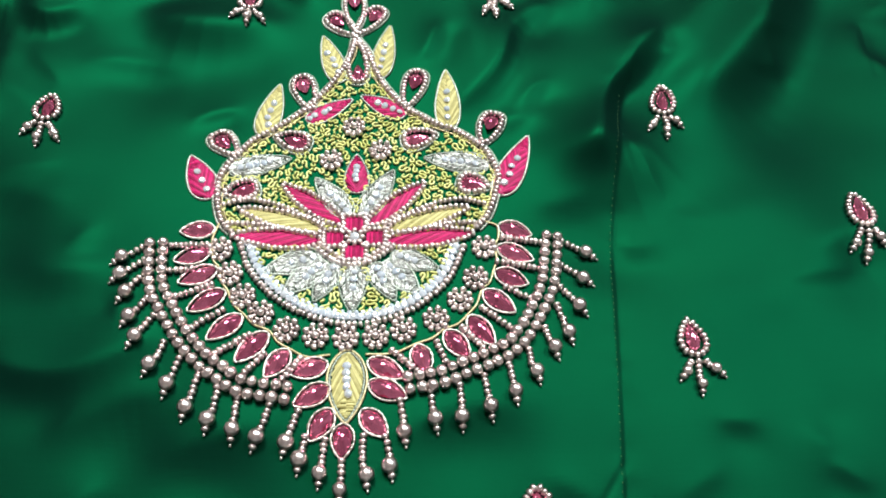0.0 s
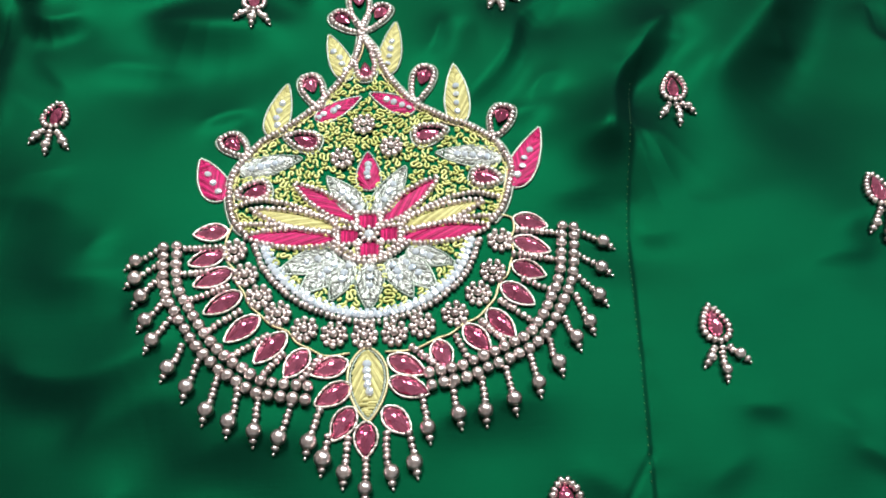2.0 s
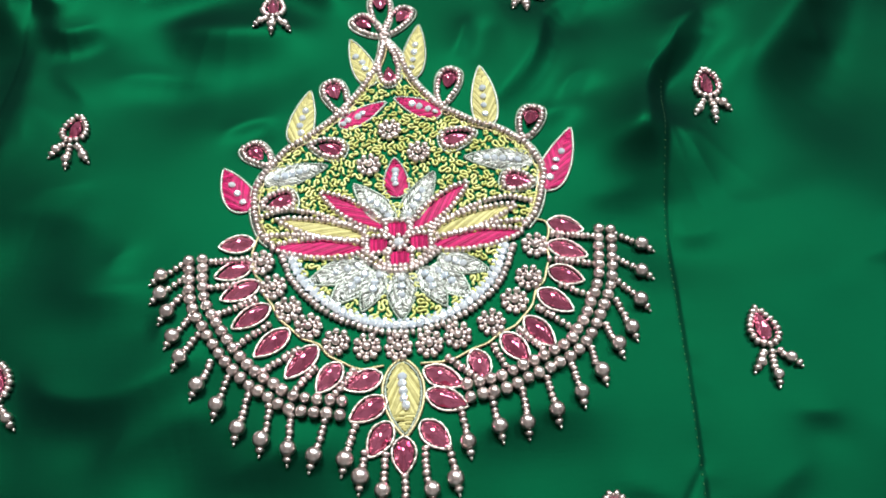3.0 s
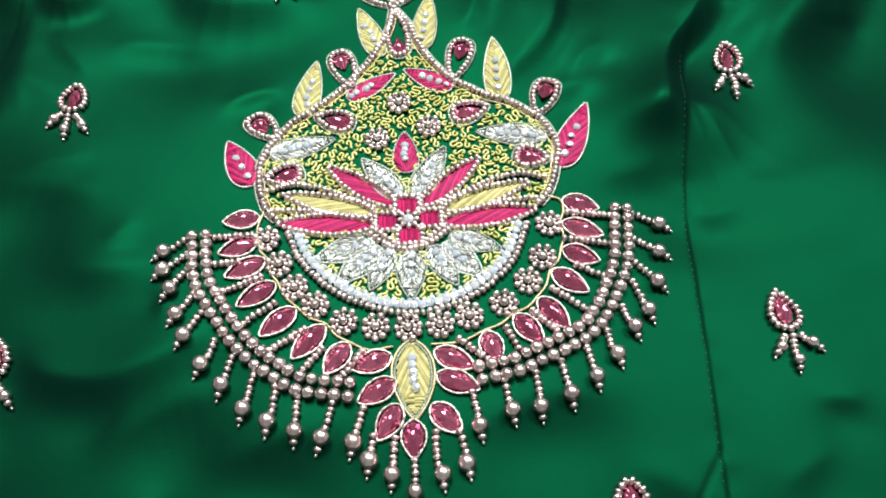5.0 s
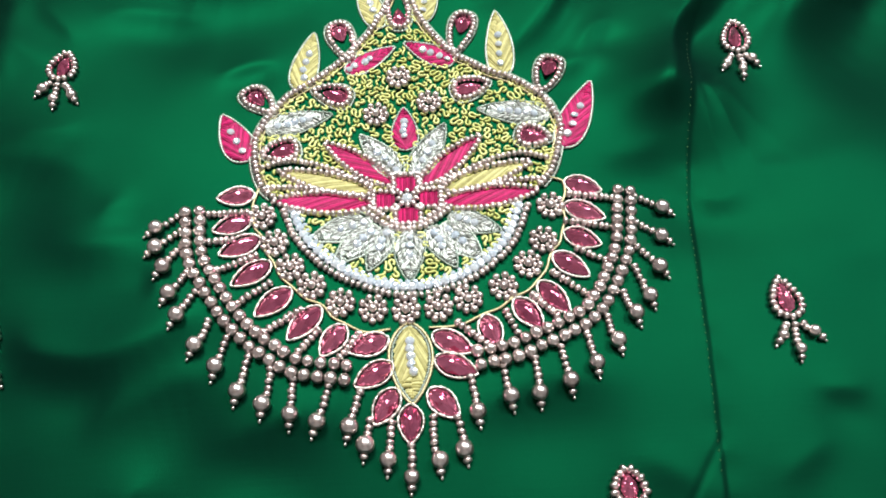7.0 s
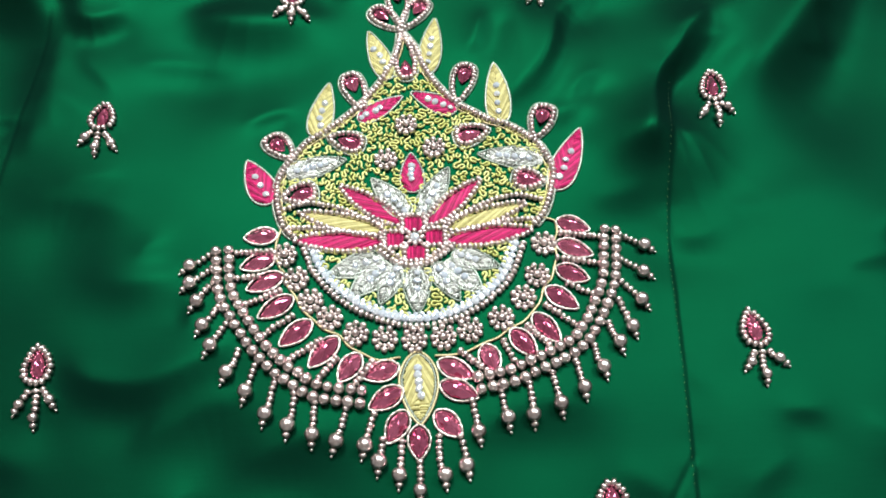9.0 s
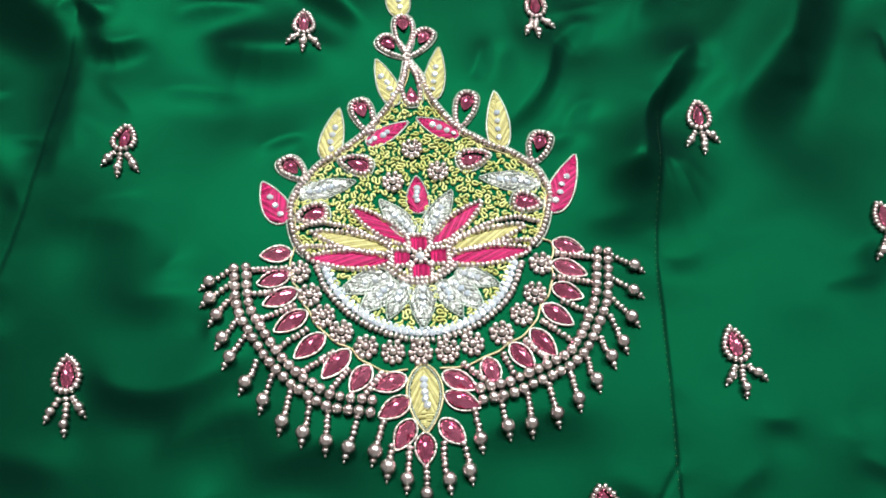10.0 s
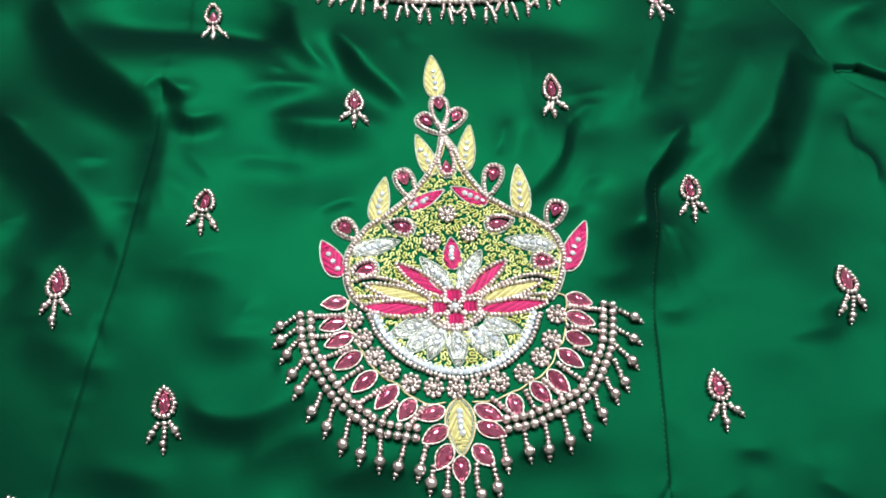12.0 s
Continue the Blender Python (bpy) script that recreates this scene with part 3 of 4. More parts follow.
# ---- flower at the heart ----
def square_petal(cx, cy, w, d):
    e = thing("square_petal", cx, cy, "small square pink satin petal ringed with metal beads", "petal", "heart flower petals")
    verts, faces = [], []
    n = int(w / 0.55)
    for k in range(n):
        x = cx - w / 2 + (k + 0.5) * w / n
        base, lift = len(verts), random.uniform(-0.1, 0.1)
        for f in (0, 0.33, 0.67, 1):
            for o, dz in ((-0.3, -0.5), (-0.1, 0.0), (0.1, 0.0), (0.3, -0.5)):
                verts.append(on_cloth(x + o, cy - d / 2 + d * f, 0.85 + lift + 0.35 * math.sin(math.pi * f) + dz))
        for i in range(3):
            for o in range(3):
                k2 = base + 4 * i + o
                faces.append((k2, k2 + 1, k2 + 5, k2 + 4))
    tagged(part("satin_fill", mesh_of("satin_fill", verts, faces, PINK), e), kind="stuff")
    a, b = w / 2 + 0.9, d / 2 + 0.9
    ring = [(cx - a, cy - b), (cx + a, cy - b), (cx + a, cy + b), (cx - a, cy + b)]
    near = min(range(4), key=lambda i: math.hypot(ring[i][0] + ring[(i + 1) % 4][0] - 0.6, ring[i][1] + ring[(i + 1) % 4][1] + 0.8))
    bead_row(e, [ring[(near + 1 + k) % 4] for k in range(4)], 1.8, SEED_S, 0.95, False, False)
    FILLED.append((cx, cy, cx, cy, max(w, d) / 2 + 1.5))


for cx, cy, w, d in ((-0.1, 5.5, 6.2, 5.4), (-6.6, -0.8, 5.8, 5.0), (7.2, -0.4, 5.8, 5.0), (0.5, -6.4, 6.2, 5.2)):
    square_petal(cx, cy, w, d)
heart = thing("heart_flower", 0.3, -0.4, "clear rhinestone ringed with small metal beads", "flower")
stone_at(heart, 0.3, -0.4, 1.2, 1.25)
for k in range(8):
    a = k * math.pi / 4
    bead_at(heart, SEED_S, 0.3 + 2.75 * math.cos(a), -0.4 + 2.75 * math.sin(a), a + 1.57, 1.1)
swag = thing("bead_chain", 0, -12, "curved double chain of small metal beads", "bead chain", "bead chains")
bead_row(swag, [(-12, -5.5), (-8.5, -8.6), (-4.5, -11.2), (0.6, -11.9), (5.5, -10.8), (9.5, -8.2), (13, -5.2)], 1.8, SEED_S, 0.95)
bead_row(swag, [(-10.2, -4.2), (-6.5, -7.4), (-3.6, -9.9), (0.6, -10.2), (4.6, -9.6), (7.8, -7.0), (11.4, -4.0)], 1.8, SEED_S, 0.95)
for sx in (-1, 1):
    c = thing("bead_chain", sx * 28, 9, "row of small metal beads above a yellow petal", "bead chain", "bead chains")
    bead_row(c, [(sx * 46, 12.0), (sx * 38, 14.6), (sx * 28, 13.0), (sx * 19, 9.0), (sx * 11, 5.2)], 1.75, SEED_S, 0.95)
    FILLED.append((sx * 46, 12.0, sx * 28, 13.4, 1.2))
    c = thing("bead_chain", sx * 28, 2.5, "row of small metal beads between two petals", "bead chain", "bead chains")
    bead_row(c, [(sx * 44, 4.0), (sx * 36, 4.3), (sx * 27, 3.3), (sx * 18, 1.3)], 1.75, SEED_S, 0.95)

# ---- rim of the medallion ----
RIM_L = pairs((-2.6, 93.5, -3.9, 84.6, -7.1, 76.4, -11.3, 68.5, -16.0, 62.2, -21.3, 56.0, -28.2, 49.8, -33.9, 45.4, -39.2, 41.3, -43.3, 35.3, -46.4, 30.6, -48.5, 24.8, -49.0, 19.2, -48.6, 13.9, -47.3, 8.6, -45.2, 3.8, -42.2, 0.8))
RIM_R = pairs((-1.8, 93.5, 3.5, 84.3, 5.4, 77.3, 8.6, 69.8, 12.5, 63.6, 17.8, 56.9, 23.6, 52.7, 29.3, 48.6, 35.1, 46.1, 39.7, 43.3, 45.2, 38.6, 48.6, 34.7, 50.8, 28.5, 52.0, 22.6, 50.3, 16.1, 48.7, 10.8, 46.3, 5.8, 43.1, 2.1))


def shifted(pts, by):
    line = smooth_line(pts, 4)
    out = []
    for p, a in spaced(line, 3.0):
        out.append((p.x - math.sin(a) * by, p.y + math.cos(a) * by))
    return out


for pts, side in ((RIM_L, -1), (RIM_R, 1)):
    e = thing("beaded_outline", pts[8][0], pts[8][1], "curved rim of small antique silver beads edged with silver cord", "bead chain", "rim of the medallion")
    bead_row(e, pts, 1.85, SEED, 1.05)
    cord(e, "cord_edge", smooth_line(shifted(pts, 1.6 * side), 6), 0.46, CORD, 0.44, False, "twisted silver cord", 3)
    cord(e, "gold_edge", smooth_line(shifted(pts, -1.6 * side), 6), 0.36, GOLD, 0.4, False, "pale gold cord")

# ---- lower rim of rhinestones ----
ARC_S = pairs((-35.9, -3.7, -31.7, -13.5, -23.8, -22.4, -13.7, -29.0, -0.2, -32.4, 12.9, -30.3, 22.3, -25.1, 30.6, -16.8, 35.5, -5.2))
ARC_B = pairs((-38.4, -4.7, -34.1, -14.8, -25.4, -24.7, -14.5, -31.5, -0.2, -35.4, 14.0, -32.9, 24.4, -27.1, 33.1, -18.0, 38.2, -5.7))
arc = thing("rhinestone_rim", -0.2, -32, "crescent of clear rhinestones edged with small metal beads", "rhinestone trim")
for p, a in spaced(smooth_line(ARC_S), 2.5):
    stone_at(arc, p.x, p.y, 0.3, 1.08)
for p, a in spaced(smooth_line(shifted(ARC_S, 1.7)), 2.3):
    stone_at(arc, p.x, p.y, 0.2, 0.7)
bead_row(arc, ARC_B, 1.95, SEED, 1.05)


# ---- drops: a gem in a loop of beads ----
def gem_loop(cx, cy, tx, ty, width, gem_width, label, group, cord_on=True, gem_len=None, bead=SEED_S):
    """Loop of beads from its round end round to the tip t; c is the middle of the gem."""
    c, t = Vector((cx, cy)), Vector((tx, ty))
    d = (t - c).normalized()
    a = c - d * width * 0.52
    e = thing("gem_drop", cx, cy, label, "gem", group)
    FILLED.append((a.x, a.y, t.x, t.y, width * 0.5))
    gl = gem_len or gem_width * 1.35
    g0, g1 = c - d * gl * 0.5, c + d * gl * 0.55
    gem_at(e, g0.x, g0.y, g1.x, g1.y, gem_width, 1.7)
    bead_row(e, [(p.x, p.y) for p in drop_outline(a.x, a.y, t.x, t.y, width - 1.6, 20, 0.62, -0.2, 0.6)], 1.8, bead, 0.95, True)
    if cord_on:
        cord(e, "cord_edge", smooth_line([(p.x, p.y) for p in drop_outline(a.x, a.y, t.x, t.y, width - 1.6, 20, 0.62, 1.15, 0.6)], 6, True), 0.46, CORD, 0.42, True, "twisted silver cord", 3)
    return e


LOOP = "pink gem in a drop-shaped loop of small metal beads"
for cx, cy, tx, ty in ((-50.1, 41.2, -44.6, 34.8), (-22.2, 68.8, -18.0, 56.6), (21.9, 69.2, 18.4, 57.4), (50.5, 47.8, 46.9, 38.8)):
    gem_loop(cx, cy, tx, ty, 9.9, 5.6, LOOP, "gem drops round the rim", True, 7.2)
for cx, cy, tx, ty in ((-10.2, 103.0, -2.6, 95.5), (5.2, 106.0, -1.8, 95.5), (-3.6, 113.9, -2.3, 97.5)):
    gem_loop(cx, cy, tx, ty, 9.8, 5.2, LOOP, "gem drops of the crest", True, 7.0)
gem_loop(-0.8, 74.6, -2.1, 91.8, 9.4, 4.8, LOOP, "gem drops round the rim", True, 9.0)
for ax, ay, bx, by in ((-30.6, 43.8, -18.2, 40.0), (-46.6, 16.8, -36.0, 20.2), (29.4, 44.0, 17.6, 41.4), (48.0, 19.4, 38.9, 22.2)):
    mx, my = (ax + bx) / 2, (ay + by) / 2
    gem_loop(mx * 0.8 + bx * 0.2, my * 0.8 + by * 0.2, ax, ay, 9.9, 5.6, "oval pink gem ringed with small metal beads", "oval gems of the medallion", True, 8.6)

# ---- bead rosettes ----
def rosette(x, y):
    e = thing("bead_rosette", x, y, "rosette of small metal beads round a centre bead", "bead flower", "bead rosettes")
    bead_at(e, HUB, x, y, random.uniform(0, 3), 1.95, 0.4)["label"] = "raised centre bead"
    for k in range(9):
        a = k * math.pi / 4.5
        bead_at(e, TINY, x + 2.1 * math.cos(a), y + 2.1 * math.sin(a), a, 1.0, 0.5)
        bead_at(e, PETAL, x + 3.6 * math.cos(a), y + 3.6 * math.sin(a), a, 1.15, 0.8)
    FILLED.append((x, y, x, y, 4.6))
    return e


first = rosette(0, -120)
ROSETTES = pairs((-9.6, 33.2, -1.6, 48.2, 8.6, 37.5, -44.9, -6.9, -40.5, -16.4, -35.3, -24.9, -28.7, -31.4, -20.1, -37.3, -10.6, -39.6, -1.0, -40.4,
                  8.5, -39.9, 17.4, -37.6, 28.1, -34.0, 36.1, -26.8, 41.6, -18.6, 45.2, -6.4))
for x, y in ROSETTES:
    copy_thing(first, Matrix.Translation(on_cloth(x, y)) @ Euler((0, 0, random.uniform(0, 0.78))).to_matrix().to_4x4())
    FILLED.append((x, y, x, y, 4.6))
for o in (*first.children_recursive, first):
    bpy.data.objects.remove(o)

# ---- marquise gems in wire settings ----
GEMS_L = [(-48.3, 1.7, -58.8, 0.4), (-48.5, -7.5, -59.2, -11.3), (-45.4, -14.5, -56.5, -19.7), (-41.6, -23.2, -52.0, -30.1),
          (-35.1, -32.3, -44.4, -40.2), (-26.2, -38.5, -34.6, -48.0), (-19.0, -44.7, -24.9, -53.2), (-6.6, -49.1, -17.0, -52.5),
          (-5.5, -56.9, -15.3, -62.6), (-4.4, -64.4, -9.9, -73.4), (-0.3, -69.1, -0.5, -78.8)]
GEMS_R = [(51.2, 2.4, 61.6, -1.2), (50.2, -6.2, 61.5, -11.3), (48.9, -16.1, 58.8, -20.7), (44.5, -23.8, 53.8, -31.2), (39.2, -33.2, 46.4, -42.9),
          (31.4, -38.4, 38.1, -47.4), (22.0, -43.4, 24.8, -52.7), (6.9, -48.3, 17.5, -53.8), (7.3, -55.8, 18.2, -60.6), (5.3, -64.9, 12.4, -72.4)]
for ax, ay, bx, by in GEMS_L + GEMS_R:
    e = thing("marquise_gem", (ax + bx) / 2, (ay + by) / 2, "faceted pink marquise gem in a silver wire setting", "gem", "marquise gems")
    gem_at(e, ax, ay, bx, by, 5.9, 2.3, 0.82)
    cord(e, "wire_setting", smooth_line([(p.x, p.y) for p in drop_outline(ax, ay, bx, by, 5.9, 20, 0.82, 0.55)], 6, True), 0.42, WIRE, 0.8, True, "silver wire", 6)
for gems, sx in ((GEMS_L[:8], -1), (GEMS_R[:8], 1)):
    e = thing("gold_cord", gems[3][0], gems[3][1], "thin pale gold cord winding past the gems", "cord", "gold cords")
    line = [(sx * 46.5, 4.5)]
    for (ax, ay, bx, by), (cx, cy, dx, dy) in zip(gems, gems[1:]):
        line += [(ax * 1.0 + (ax - bx) * 0.10, ay + (ay - by) * 0.10), ((ax + cx) / 2 + (ax - bx) * 0.02, (ay + cy) / 2 + (ay - by) * 0.02)]
    line.append((sx * 5.5, -46.0))
    cord(e, "strand", smooth_line(line, 8), 0.42, GOLD, 0.6)

# ---- bars of small beads between the gems ----
BARS_L = [(-61.3, -5.6, -49.5, -5.1), (-60.0, -15.4, -53.1, -14.8), (-56.7, -25.3, -45.6, -20.6), (-49.9, -36.4, -40.9, -29.8), (-41.5, -45.7, -31.3, -38.9), (-31.5, -52.2, -26.0, -45.5), (-21.8, -56.9, -14.5, -47.5)]
BARS_R = [(64.9, -4.3, 51.6, -2.3), (63.6, -15.1, 49.5, -12.1), (59.7, -26.4, 51.7, -22.0), (53.0, -37.8, 43.0, -29.7), (42.9, -44.3, 36.3, -36.9), (30.9, -49.0, 28.0, -42.0), (21.8, -52.0, 14.0, -45.0)]
for ax, ay, bx, by in BARS_L + BARS_R:
    e = thing("bead_bar", (ax + bx) / 2, (ay + by) / 2, "short bar of small antique silver beads between gems", "bead chain", "bead bars")
    bead_row(e, [(ax, ay), (bx, by)], 1.75, SEED, 1.05)

# ---- double band of round beads ----
BANDS = [
    pairs((-63.9, -5.0, -62.8, -15.2, -61.3, -22.1, -57.2, -28.9, -52.8, -35.6, -48.2, -41.2, -42.4, -47.6, -36.8, -51.3, -29.7, -55.0, -18.2, -57.2)),
    pairs((-68.1, -4.9, -66.9, -15.1, -65.0, -22.0, -61.4, -28.8, -57.2, -36.3, -52.7, -42.8, -46.9, -48.3, -39.3, -54.6, -32.7, -59.1, -18.2, -60.9)),
    pairs((66.9, -2.2, 65.5, -11.0, 63.6, -21.0, 60.3, -27.7, 55.7, -36.0, 50.6, -42.2, 44.3, -45.8, 37.4, -48.7, 28.1, -52.6, 17.4, -54.6)),
    pairs((71.3, -1.8, 69.6, -13.2, 67.4, -23.2, 64.1, -30.8, 59.3, -39.4, 54.0, -45.4, 47.2, -49.6, 40.3, -52.6, 31.0, -56.4, 21.2, -58.2)),
]
def offset(pts, by):
    return [(p.x - math.sin(a) * by, p.y + math.cos(a) * by) for p, a in spaced(smooth_line(pts, 4), 3.0)]


def middle(one, two):
    return [((ax + bx) / 2, (ay + by) / 2) for (ax, ay), (bx, by) in zip(one, two)]


MIDDLES = [middle(BANDS[0], BANDS[1]), middle(BANDS[2], BANDS[3])]
for pts in [offset(line, by) for line in MIDDLES for by in (2.1, -2.1)]:
    e = thing("round_bead_band", pts[5][0], pts[5][1], "curved string of round antique silver beads", "bead chain", "round bead bands")
    bead_row(e, pts, 3.65, ROUND, 1.75)


# ---- tassels ----
def tassel(e, ax, ay, bx, by, big=LARGE, small=SEED, big_size=4.2, pitch=1.75, tail=2.0):
    """Small beads, one big bead, one small bead and a thread knot, from a to b."""
    a, b = Vector((ax, ay)), Vector((bx, by))
    d = b - a
    ln = d.length
    d.normalize()
    head = math.atan2(d.y, d.x)
    n = max(2, int(round((ln - big_size - tail - 1.0) / pitch)))
    step = (ln - big_size - tail - 1.0) / n
    bend = random.gauss(0, 0.35)
    for k in range(n):
        s = (k + 0.5) * step
        o = bend * math.sin(math.pi * s / ln)
        bead_at(e, small, ax + d.x * s - d.y * o, ay + d.y * s + d.x * o, head, 1.0)
    s = n * step + big_size / 2
    bead_at(e, big, ax + d.x * s, ay + d.y * s, head, big_size / 2 - 0.1)["label"] = "larger round metal bead"
    s += big_size / 2 + tail * 0.45
    bead_at(e, small, ax + d.x * s, ay + d.y * s, head, 1.1)
    s += tail * 0.45 + 0.6
    m = Matrix.Translation(on_cloth(ax + d.x * s, ay + d.y * s, 0.7)) @ Euler((0, 0, head)).to_matrix().to_4x4()
    part("knot", KNOT, e, m, "pale thread knot")


TASSELS_L = [(-70.3, -5.5, -80.5, -13.5), (-69.9, -12.0, -79.5, -20.4), (-68.8, -17.9, -75.6, -28.2), (-66.1, -26.7, -72.3, -37.1), (-62.9, -33.4, -68.9, -44.7), (-58.2, -42.6, -63.1, -53.5), (-52.5, -48.0, -55.8, -60.5),
             (-45.7, -52.6, -48.9, -68.0), (-39.4, -57.9, -41.2, -72.3), (-32.6, -61.5, -33.2, -75.4), (-23.1, -63.6, -27.3, -77.5), (-14.1, -64.3, -18.2, -79.2), (-11.4, -72.1, -13.4, -84.5), (-5.6, -73.1, -7.0, -88.4)]
TASSELS_R = [(-0.4, -79.5, -0.8, -93.1), (5.9, -72.1, 7.5, -89.2), (12.1, -72.4, 14.6, -86.5), (16.5, -61.3, 18.6, -76.6), (26.1, -60.1, 28.1, -72.7), (34.8, -58.0, 35.6, -72.1), (42.9, -55.0, 44.9, -69.2), (51.0, -51.1, 52.7, -64.2),
             (58.0, -46.1, 60.3, -57.6), (63.7, -38.3, 67.2, -49.2), (68.5, -30.0, 72.3, -43.8), (70.5, -23.3, 78.4, -33.7), (72.0, -14.4, 82.1, -21.9), (73.8, -4.1, 84.8, -10.7)]
for ax, ay, bx, by in TASSELS_L + TASSELS_R:
    e = thing("bead_tassel", (ax + bx) / 2, (ay + by) / 2, "fringe tassel of small metal beads ending in a larger bead", "tassel", "fringe tassels")
    up = (2.0 if abs(ax) > 20 else 0.5) / math.hypot(bx - ax, by - ay)
    tassel(e, ax - (bx - ax) * up, ay - (by - ay) * up, bx, by)


# ---- scattered sprigs: a gem in beads with three short tassels ----
def sprig(tx, ty, rx, ry, ends):
    """t: upper tip, r: lower round end of the bead loop; ends: the three tassel ends."""
    top, low = Vector((tx, ty)), Vector((rx, ry))
    d = (top - low).normalized()
    e = thing("beaded_sprig", (tx + rx) / 2, (ty + ry) / 2, "scattered sprig of pink gem, metal beads and three tassels", "sprig", "scattered sprigs")
    ln = (top - low).length
    g0, g1 = low + d * ln * 0.17, low + d * ln * 0.80
    gem_at(e, g0.x, g0.y, g1.x, g1.y, 4.8, 1.9, 0.72)
    bead_row(e, [(p.x, p.y) for p in drop_outline(low.x + d.x, low.y + d.y, top.x - d.x, top.y - d.y, 8.4, 20, 0.66)], 1.85, SEED, 1.05, True)
    for (bx, by), o in zip(ends, (-2.2, 0, 2.2)):
        q = low + Vector((d.y, -d.x)) * o - d * 0.8
        tassel(e, q.x, q.y, bx, by, SPRIG_BEAD, SEED, 3.2, 1.75, 1.9)
    return e


SPRIGS = [(-47.8, 126.0, -47.1, 108.6, -54.5, 101.7, -47.2, 98.1, -39.4, 100.0),
          (56.2, 132.9, 56.0, 114.3, 49.8, 103.2, 55.4, 101.0, 63.4, 107.4),
          (-116.4, 62.9, -117.1, 49.0, -123.9, 41.7, -116.6, 36.0, -108.7, 38.6),
          (-177.6, 22.1, -176.0, 5.4, -181.2, -2.7, -174.2, -9.5, -167.6, -2.8),
          (-122.7, -35.9, -120.5, -50.6, -126.3, -60.5, -119.1, -65.2, -113.0, -58.9),
          (119.4, 68.6, 117.9, 52.3, 109.9, 43.3, 117.1, 39.6, 124.9, 45.9)]
SPRIGS += [(181.3, 16.5, 181.7, 0.3, 173.1, -9.8, 178.2, -14.0, 186.4, -7.9),
          (110.9, -33.5, 111.6, -48.2, 104.4, -56.5, 110.5, -61.7, 119.7, -55.3),
          (-129.9, 194.0, -128.9, 180.1, -133.0, 167.3, -126.1, 163.8, -119.0, 169.1),
          (124.8, 200.6, 122.6, 184.2, 116.9, 172.4, 124.2, 170.5, 132.4, 179.0),
          (-175.1, -79.3, -172.1, -91.5, -175.7, -98.3, -170.9, -100.9, -165.6, -96.6),
          (56.2, -87.0, 56.3, -98.2, 51.8, -104.3, 55.5, -107.3, 60.6, -103.7)]
for tx, ty, rx, ry, *ends in SPRIGS:
    sprig(tx, ty, rx, ry, pairs(ends))

# ---- beaded border of the neckline ----
for k in range(7):
    x = -76 + 21.2 * k
    y = 193.5 + 0.0032 * (x + 4) ** 2
    gem_loop(x, y, x + 0.02 * x, y - 12, 11.0, 5.4, "pink gem ringed with metal beads on the neckline border", "neckline gems", False, 9.0)
for k in range(26):
    x = -82 + 6.3 * k
    y = 173 + 0.0034 * (x + 4) ** 2 + (4.0 if k % 3 == 1 else 0.0)
    e = thing("bead_tassel", x, y + 6, "short tassel of metal beads on the neckline border", "tassel", "neckline tassels")
    tassel(e, x * 0.97 + (1.5 if k % 2 else -1.5), y + 12, x, y, MEDIUM, SEED, 2.9, 1.8, 1.9)
for off in (190, 214, 218):
    e = thing("round_bead_band", 0, off, "curved string of round beads along the neckline", "bead chain", "neckline bands")
    bead_row(e, [(x, off + 0.0030 * (x + 4) ** 2) for x in range(-90, 91, 20)], 3.3, ROUND, 1.65)

# ---- coiled lime filling of the medallion ----
POT = [p for p in RIM_L[1:]] + [p for p in ARC_S] + [p for p in RIM_R[:0:-1]]


def inside(x, y, poly):
    c = False
    for (ax, ay), (bx, by) in zip(poly, poly[1:] + poly[:1]):
        if (ay > y) != (by > y) and x < (bx - ax) * (y - ay) / (by - ay) + ax:
            c = not c
    return c


def free(x, y, gap=0.05):
    if not inside(x, y, POT):
        return False
    for ax, ay, bx, by, r in FILLED:
        dx, dy = bx - ax, by - ay
        ll = dx * dx + dy * dy
        s = min(max(((x - ax) * dx + (y - ay) * dy) / ll, 0), 1) if ll > 1e-6 else 0
        # leaves narrow towards their ends
        rr = r * (0.35 + 0.65 * math.sin(math.pi * min(max(s, 0.08), 0.92))) if ll > 1e-6 else r
        if (x - ax - s * dx) ** 2 + (y - ay - s * dy) ** 2 < (rr + gap) ** 2:
            return False
    return True


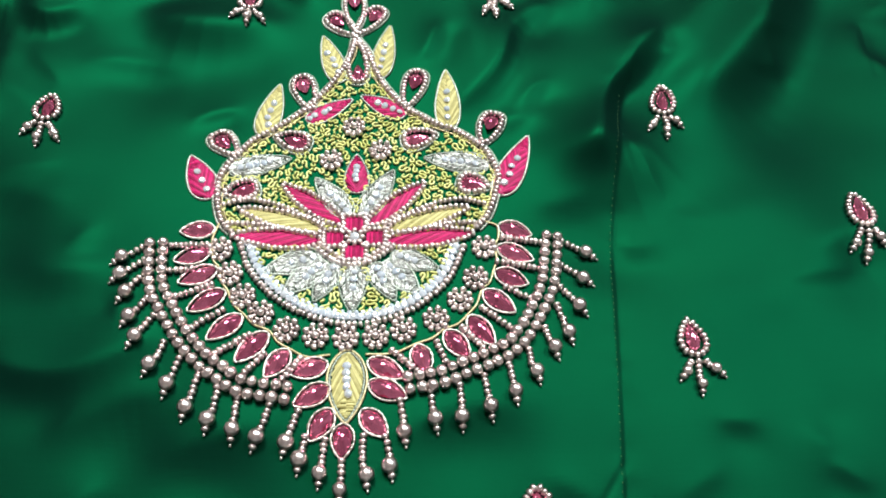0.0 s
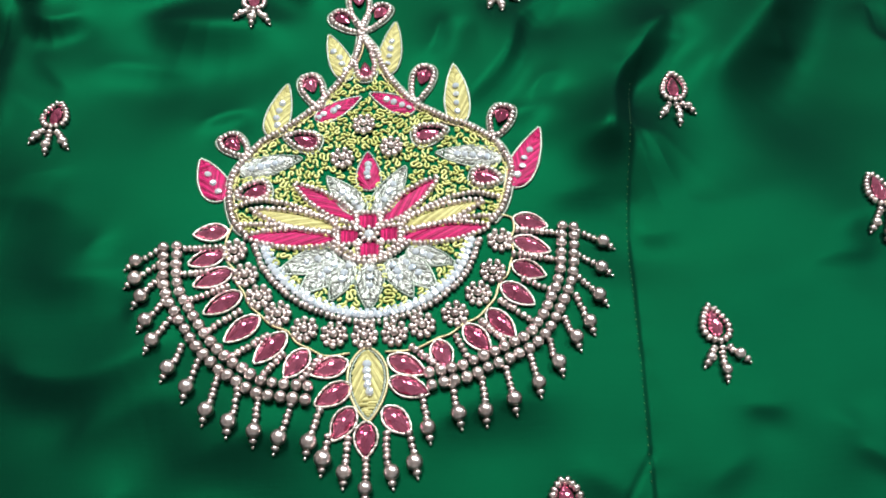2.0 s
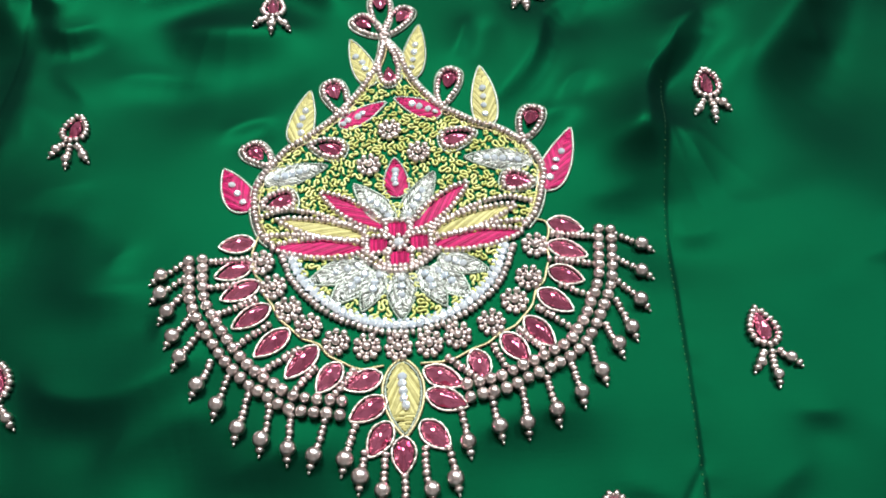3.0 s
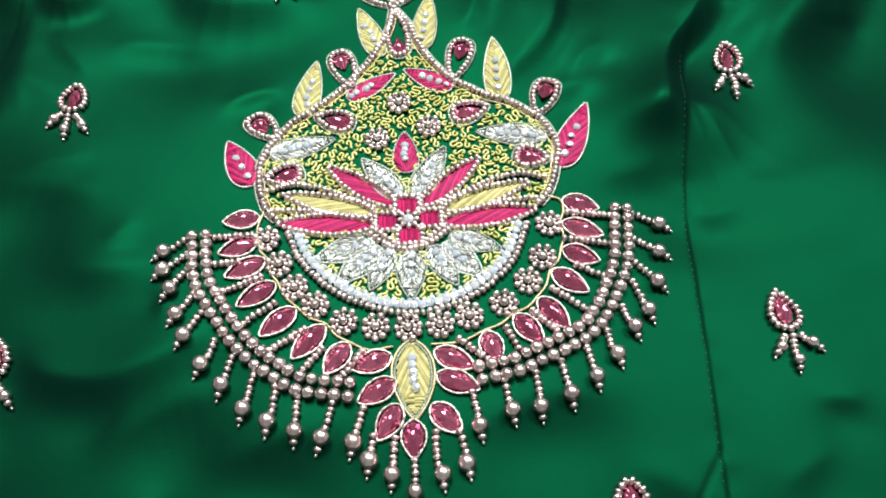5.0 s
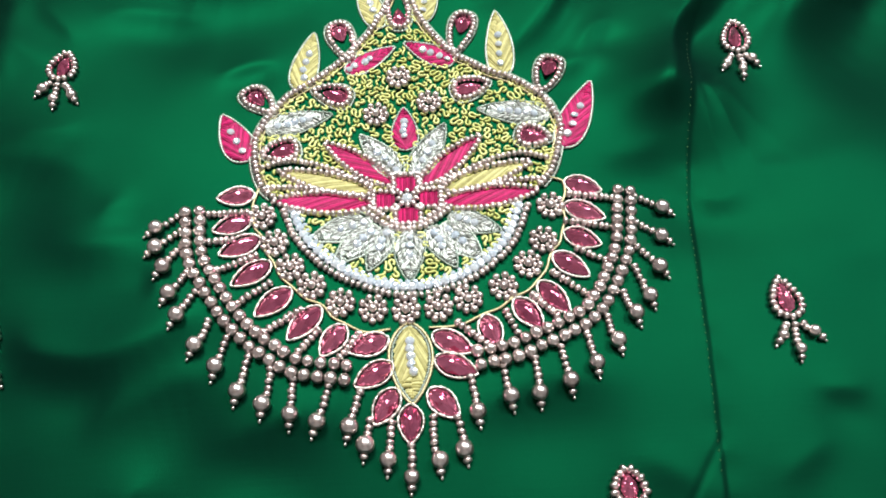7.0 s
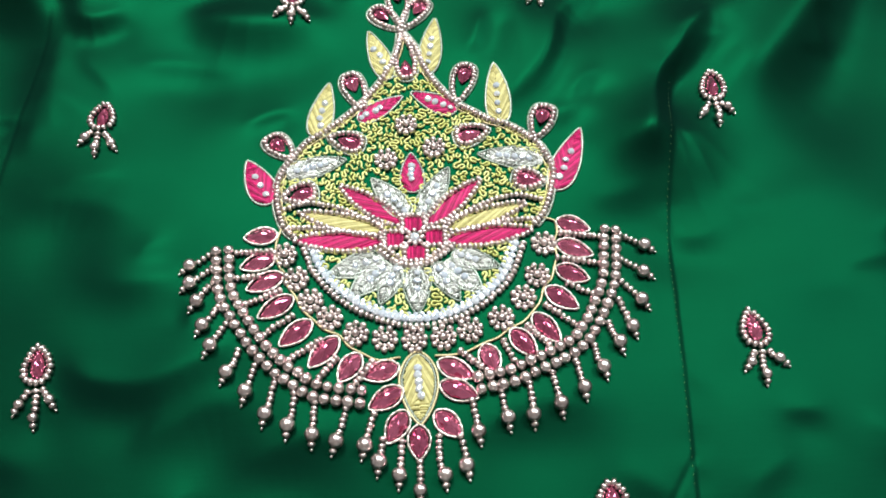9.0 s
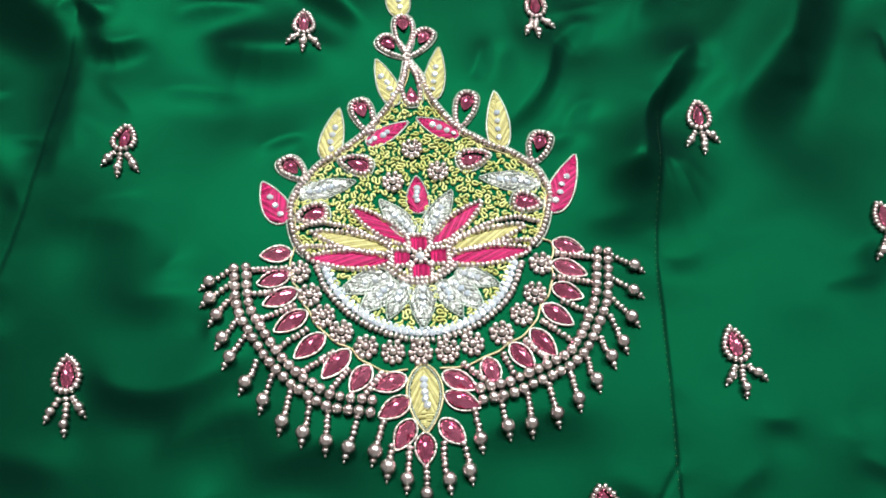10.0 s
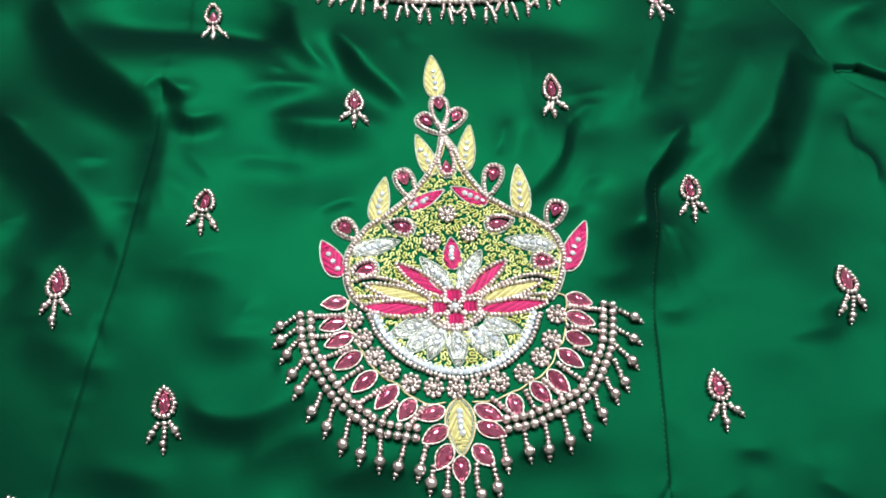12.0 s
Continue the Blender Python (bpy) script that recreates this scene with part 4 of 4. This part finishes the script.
def coils():
    """Meandering couched cords that fill the free ground of the medallion."""
    verts, faces, taken = [], [], {}
    sides, radius = 5, 0.47

    def near(x, y, run):
        for i in (-1, 0, 1):
            for j in (-1, 0, 1):
                for (u, v, r) in taken.get((int(x // 1.5) + i, int(y // 1.5) + j), ()):
                    if (r != run or False) and (x - u) ** 2 + (y - v) ** 2 < 0.66:
                        return True
        return False

    seeds = [(x + random.uniform(-1, 1), y + random.uniform(-1, 1)) for x in np.arange(-50, 52, 1.5) for y in np.arange(-32, 90, 1.5)]
    random.shuffle(seeds)
    for run, (x, y) in enumerate(seeds):
        if not free(x, y) or near(x, y, run):
            continue
        best, x0, y0 = [], x, y
        for attempt in range(12):
            head, phase, amp, wave = random.uniform(0, 6.28), random.uniform(0, 6.28), random.uniform(1.9, 2.3), random.uniform(7.2, 9.6)
            line, s, x, y = [], 0.0, x0, y0
            while len(line) < 130:
                if not free(x, y) or near(x, y, run):
                    break
                if any((x - u) ** 2 + (y - v) ** 2 < 0.66 for u, v in line[:-9]):
                    break
                line.append((x, y))
                a = head + amp * math.sin(6.2832 * s / wave + phase)
                x, y, s = x + 0.34 * math.cos(a), y + 0.34 * math.sin(a), s + 0.34
                head += random.gauss(0, 0.05)
            best = max(best, line, key=len)
        line = best
        if len(line) < 6:
            continue
        for u, v in line:
            taken.setdefault((int(u // 1.5), int(v // 1.5)), []).append((u, v, run))
        base = len(verts)
        for k, (u, v) in enumerate(line):
            u2, v2 = line[min(k + 1, len(line) - 1)]
            u1, v1 = line[max(k - 1, 0)]
            a = math.atan2(v2 - v1, u2 - u1)
            c = on_cloth(u, v, 0.45)
            for q in range(sides):
                b = 6.2832 * q / sides
                r = radius * (1 + 0.16 * (k % 2)) * MM
                verts.append(c + Vector((-math.sin(a) * r * math.cos(b), math.cos(a) * r * math.cos(b), r * math.sin(b))))
        for k in range(len(line) - 1):
            for q in range(sides):
                i, j, t = base + k * sides, base + (k + 1) * sides, (q + 1) % sides
                faces.append((i + q, i + t, j + t, j + q))
    ob = new("coiled_thread", mesh_of("coiled_thread", verts, faces, LIME))
    return tagged(ob, "coiled lime gold cord filling on green silk", "embroidery", kind="stuff")


coils()

# ---- stitches along the seams ----
STITCH_MESH = ball("stitch", 0.3, 0.7, STITCH, 6, 4)
for seam, side in ((SEAM_RIGHT, 1),):
    e = thing("seam_stitching", float(seam[4][0]), float(seam[4][1]), "line of small green stitches beside the blouse seam", "stitching")
    for p, a in spaced([Vector(q) for q in seam[2:7]], 2.6):
        m = Matrix.Translation(on_cloth(p.x - 1.1, p.y, 0.12)) @ Euler((0, 0, a)).to_matrix().to_4x4()
        part("stitch", STITCH_MESH, e, m)
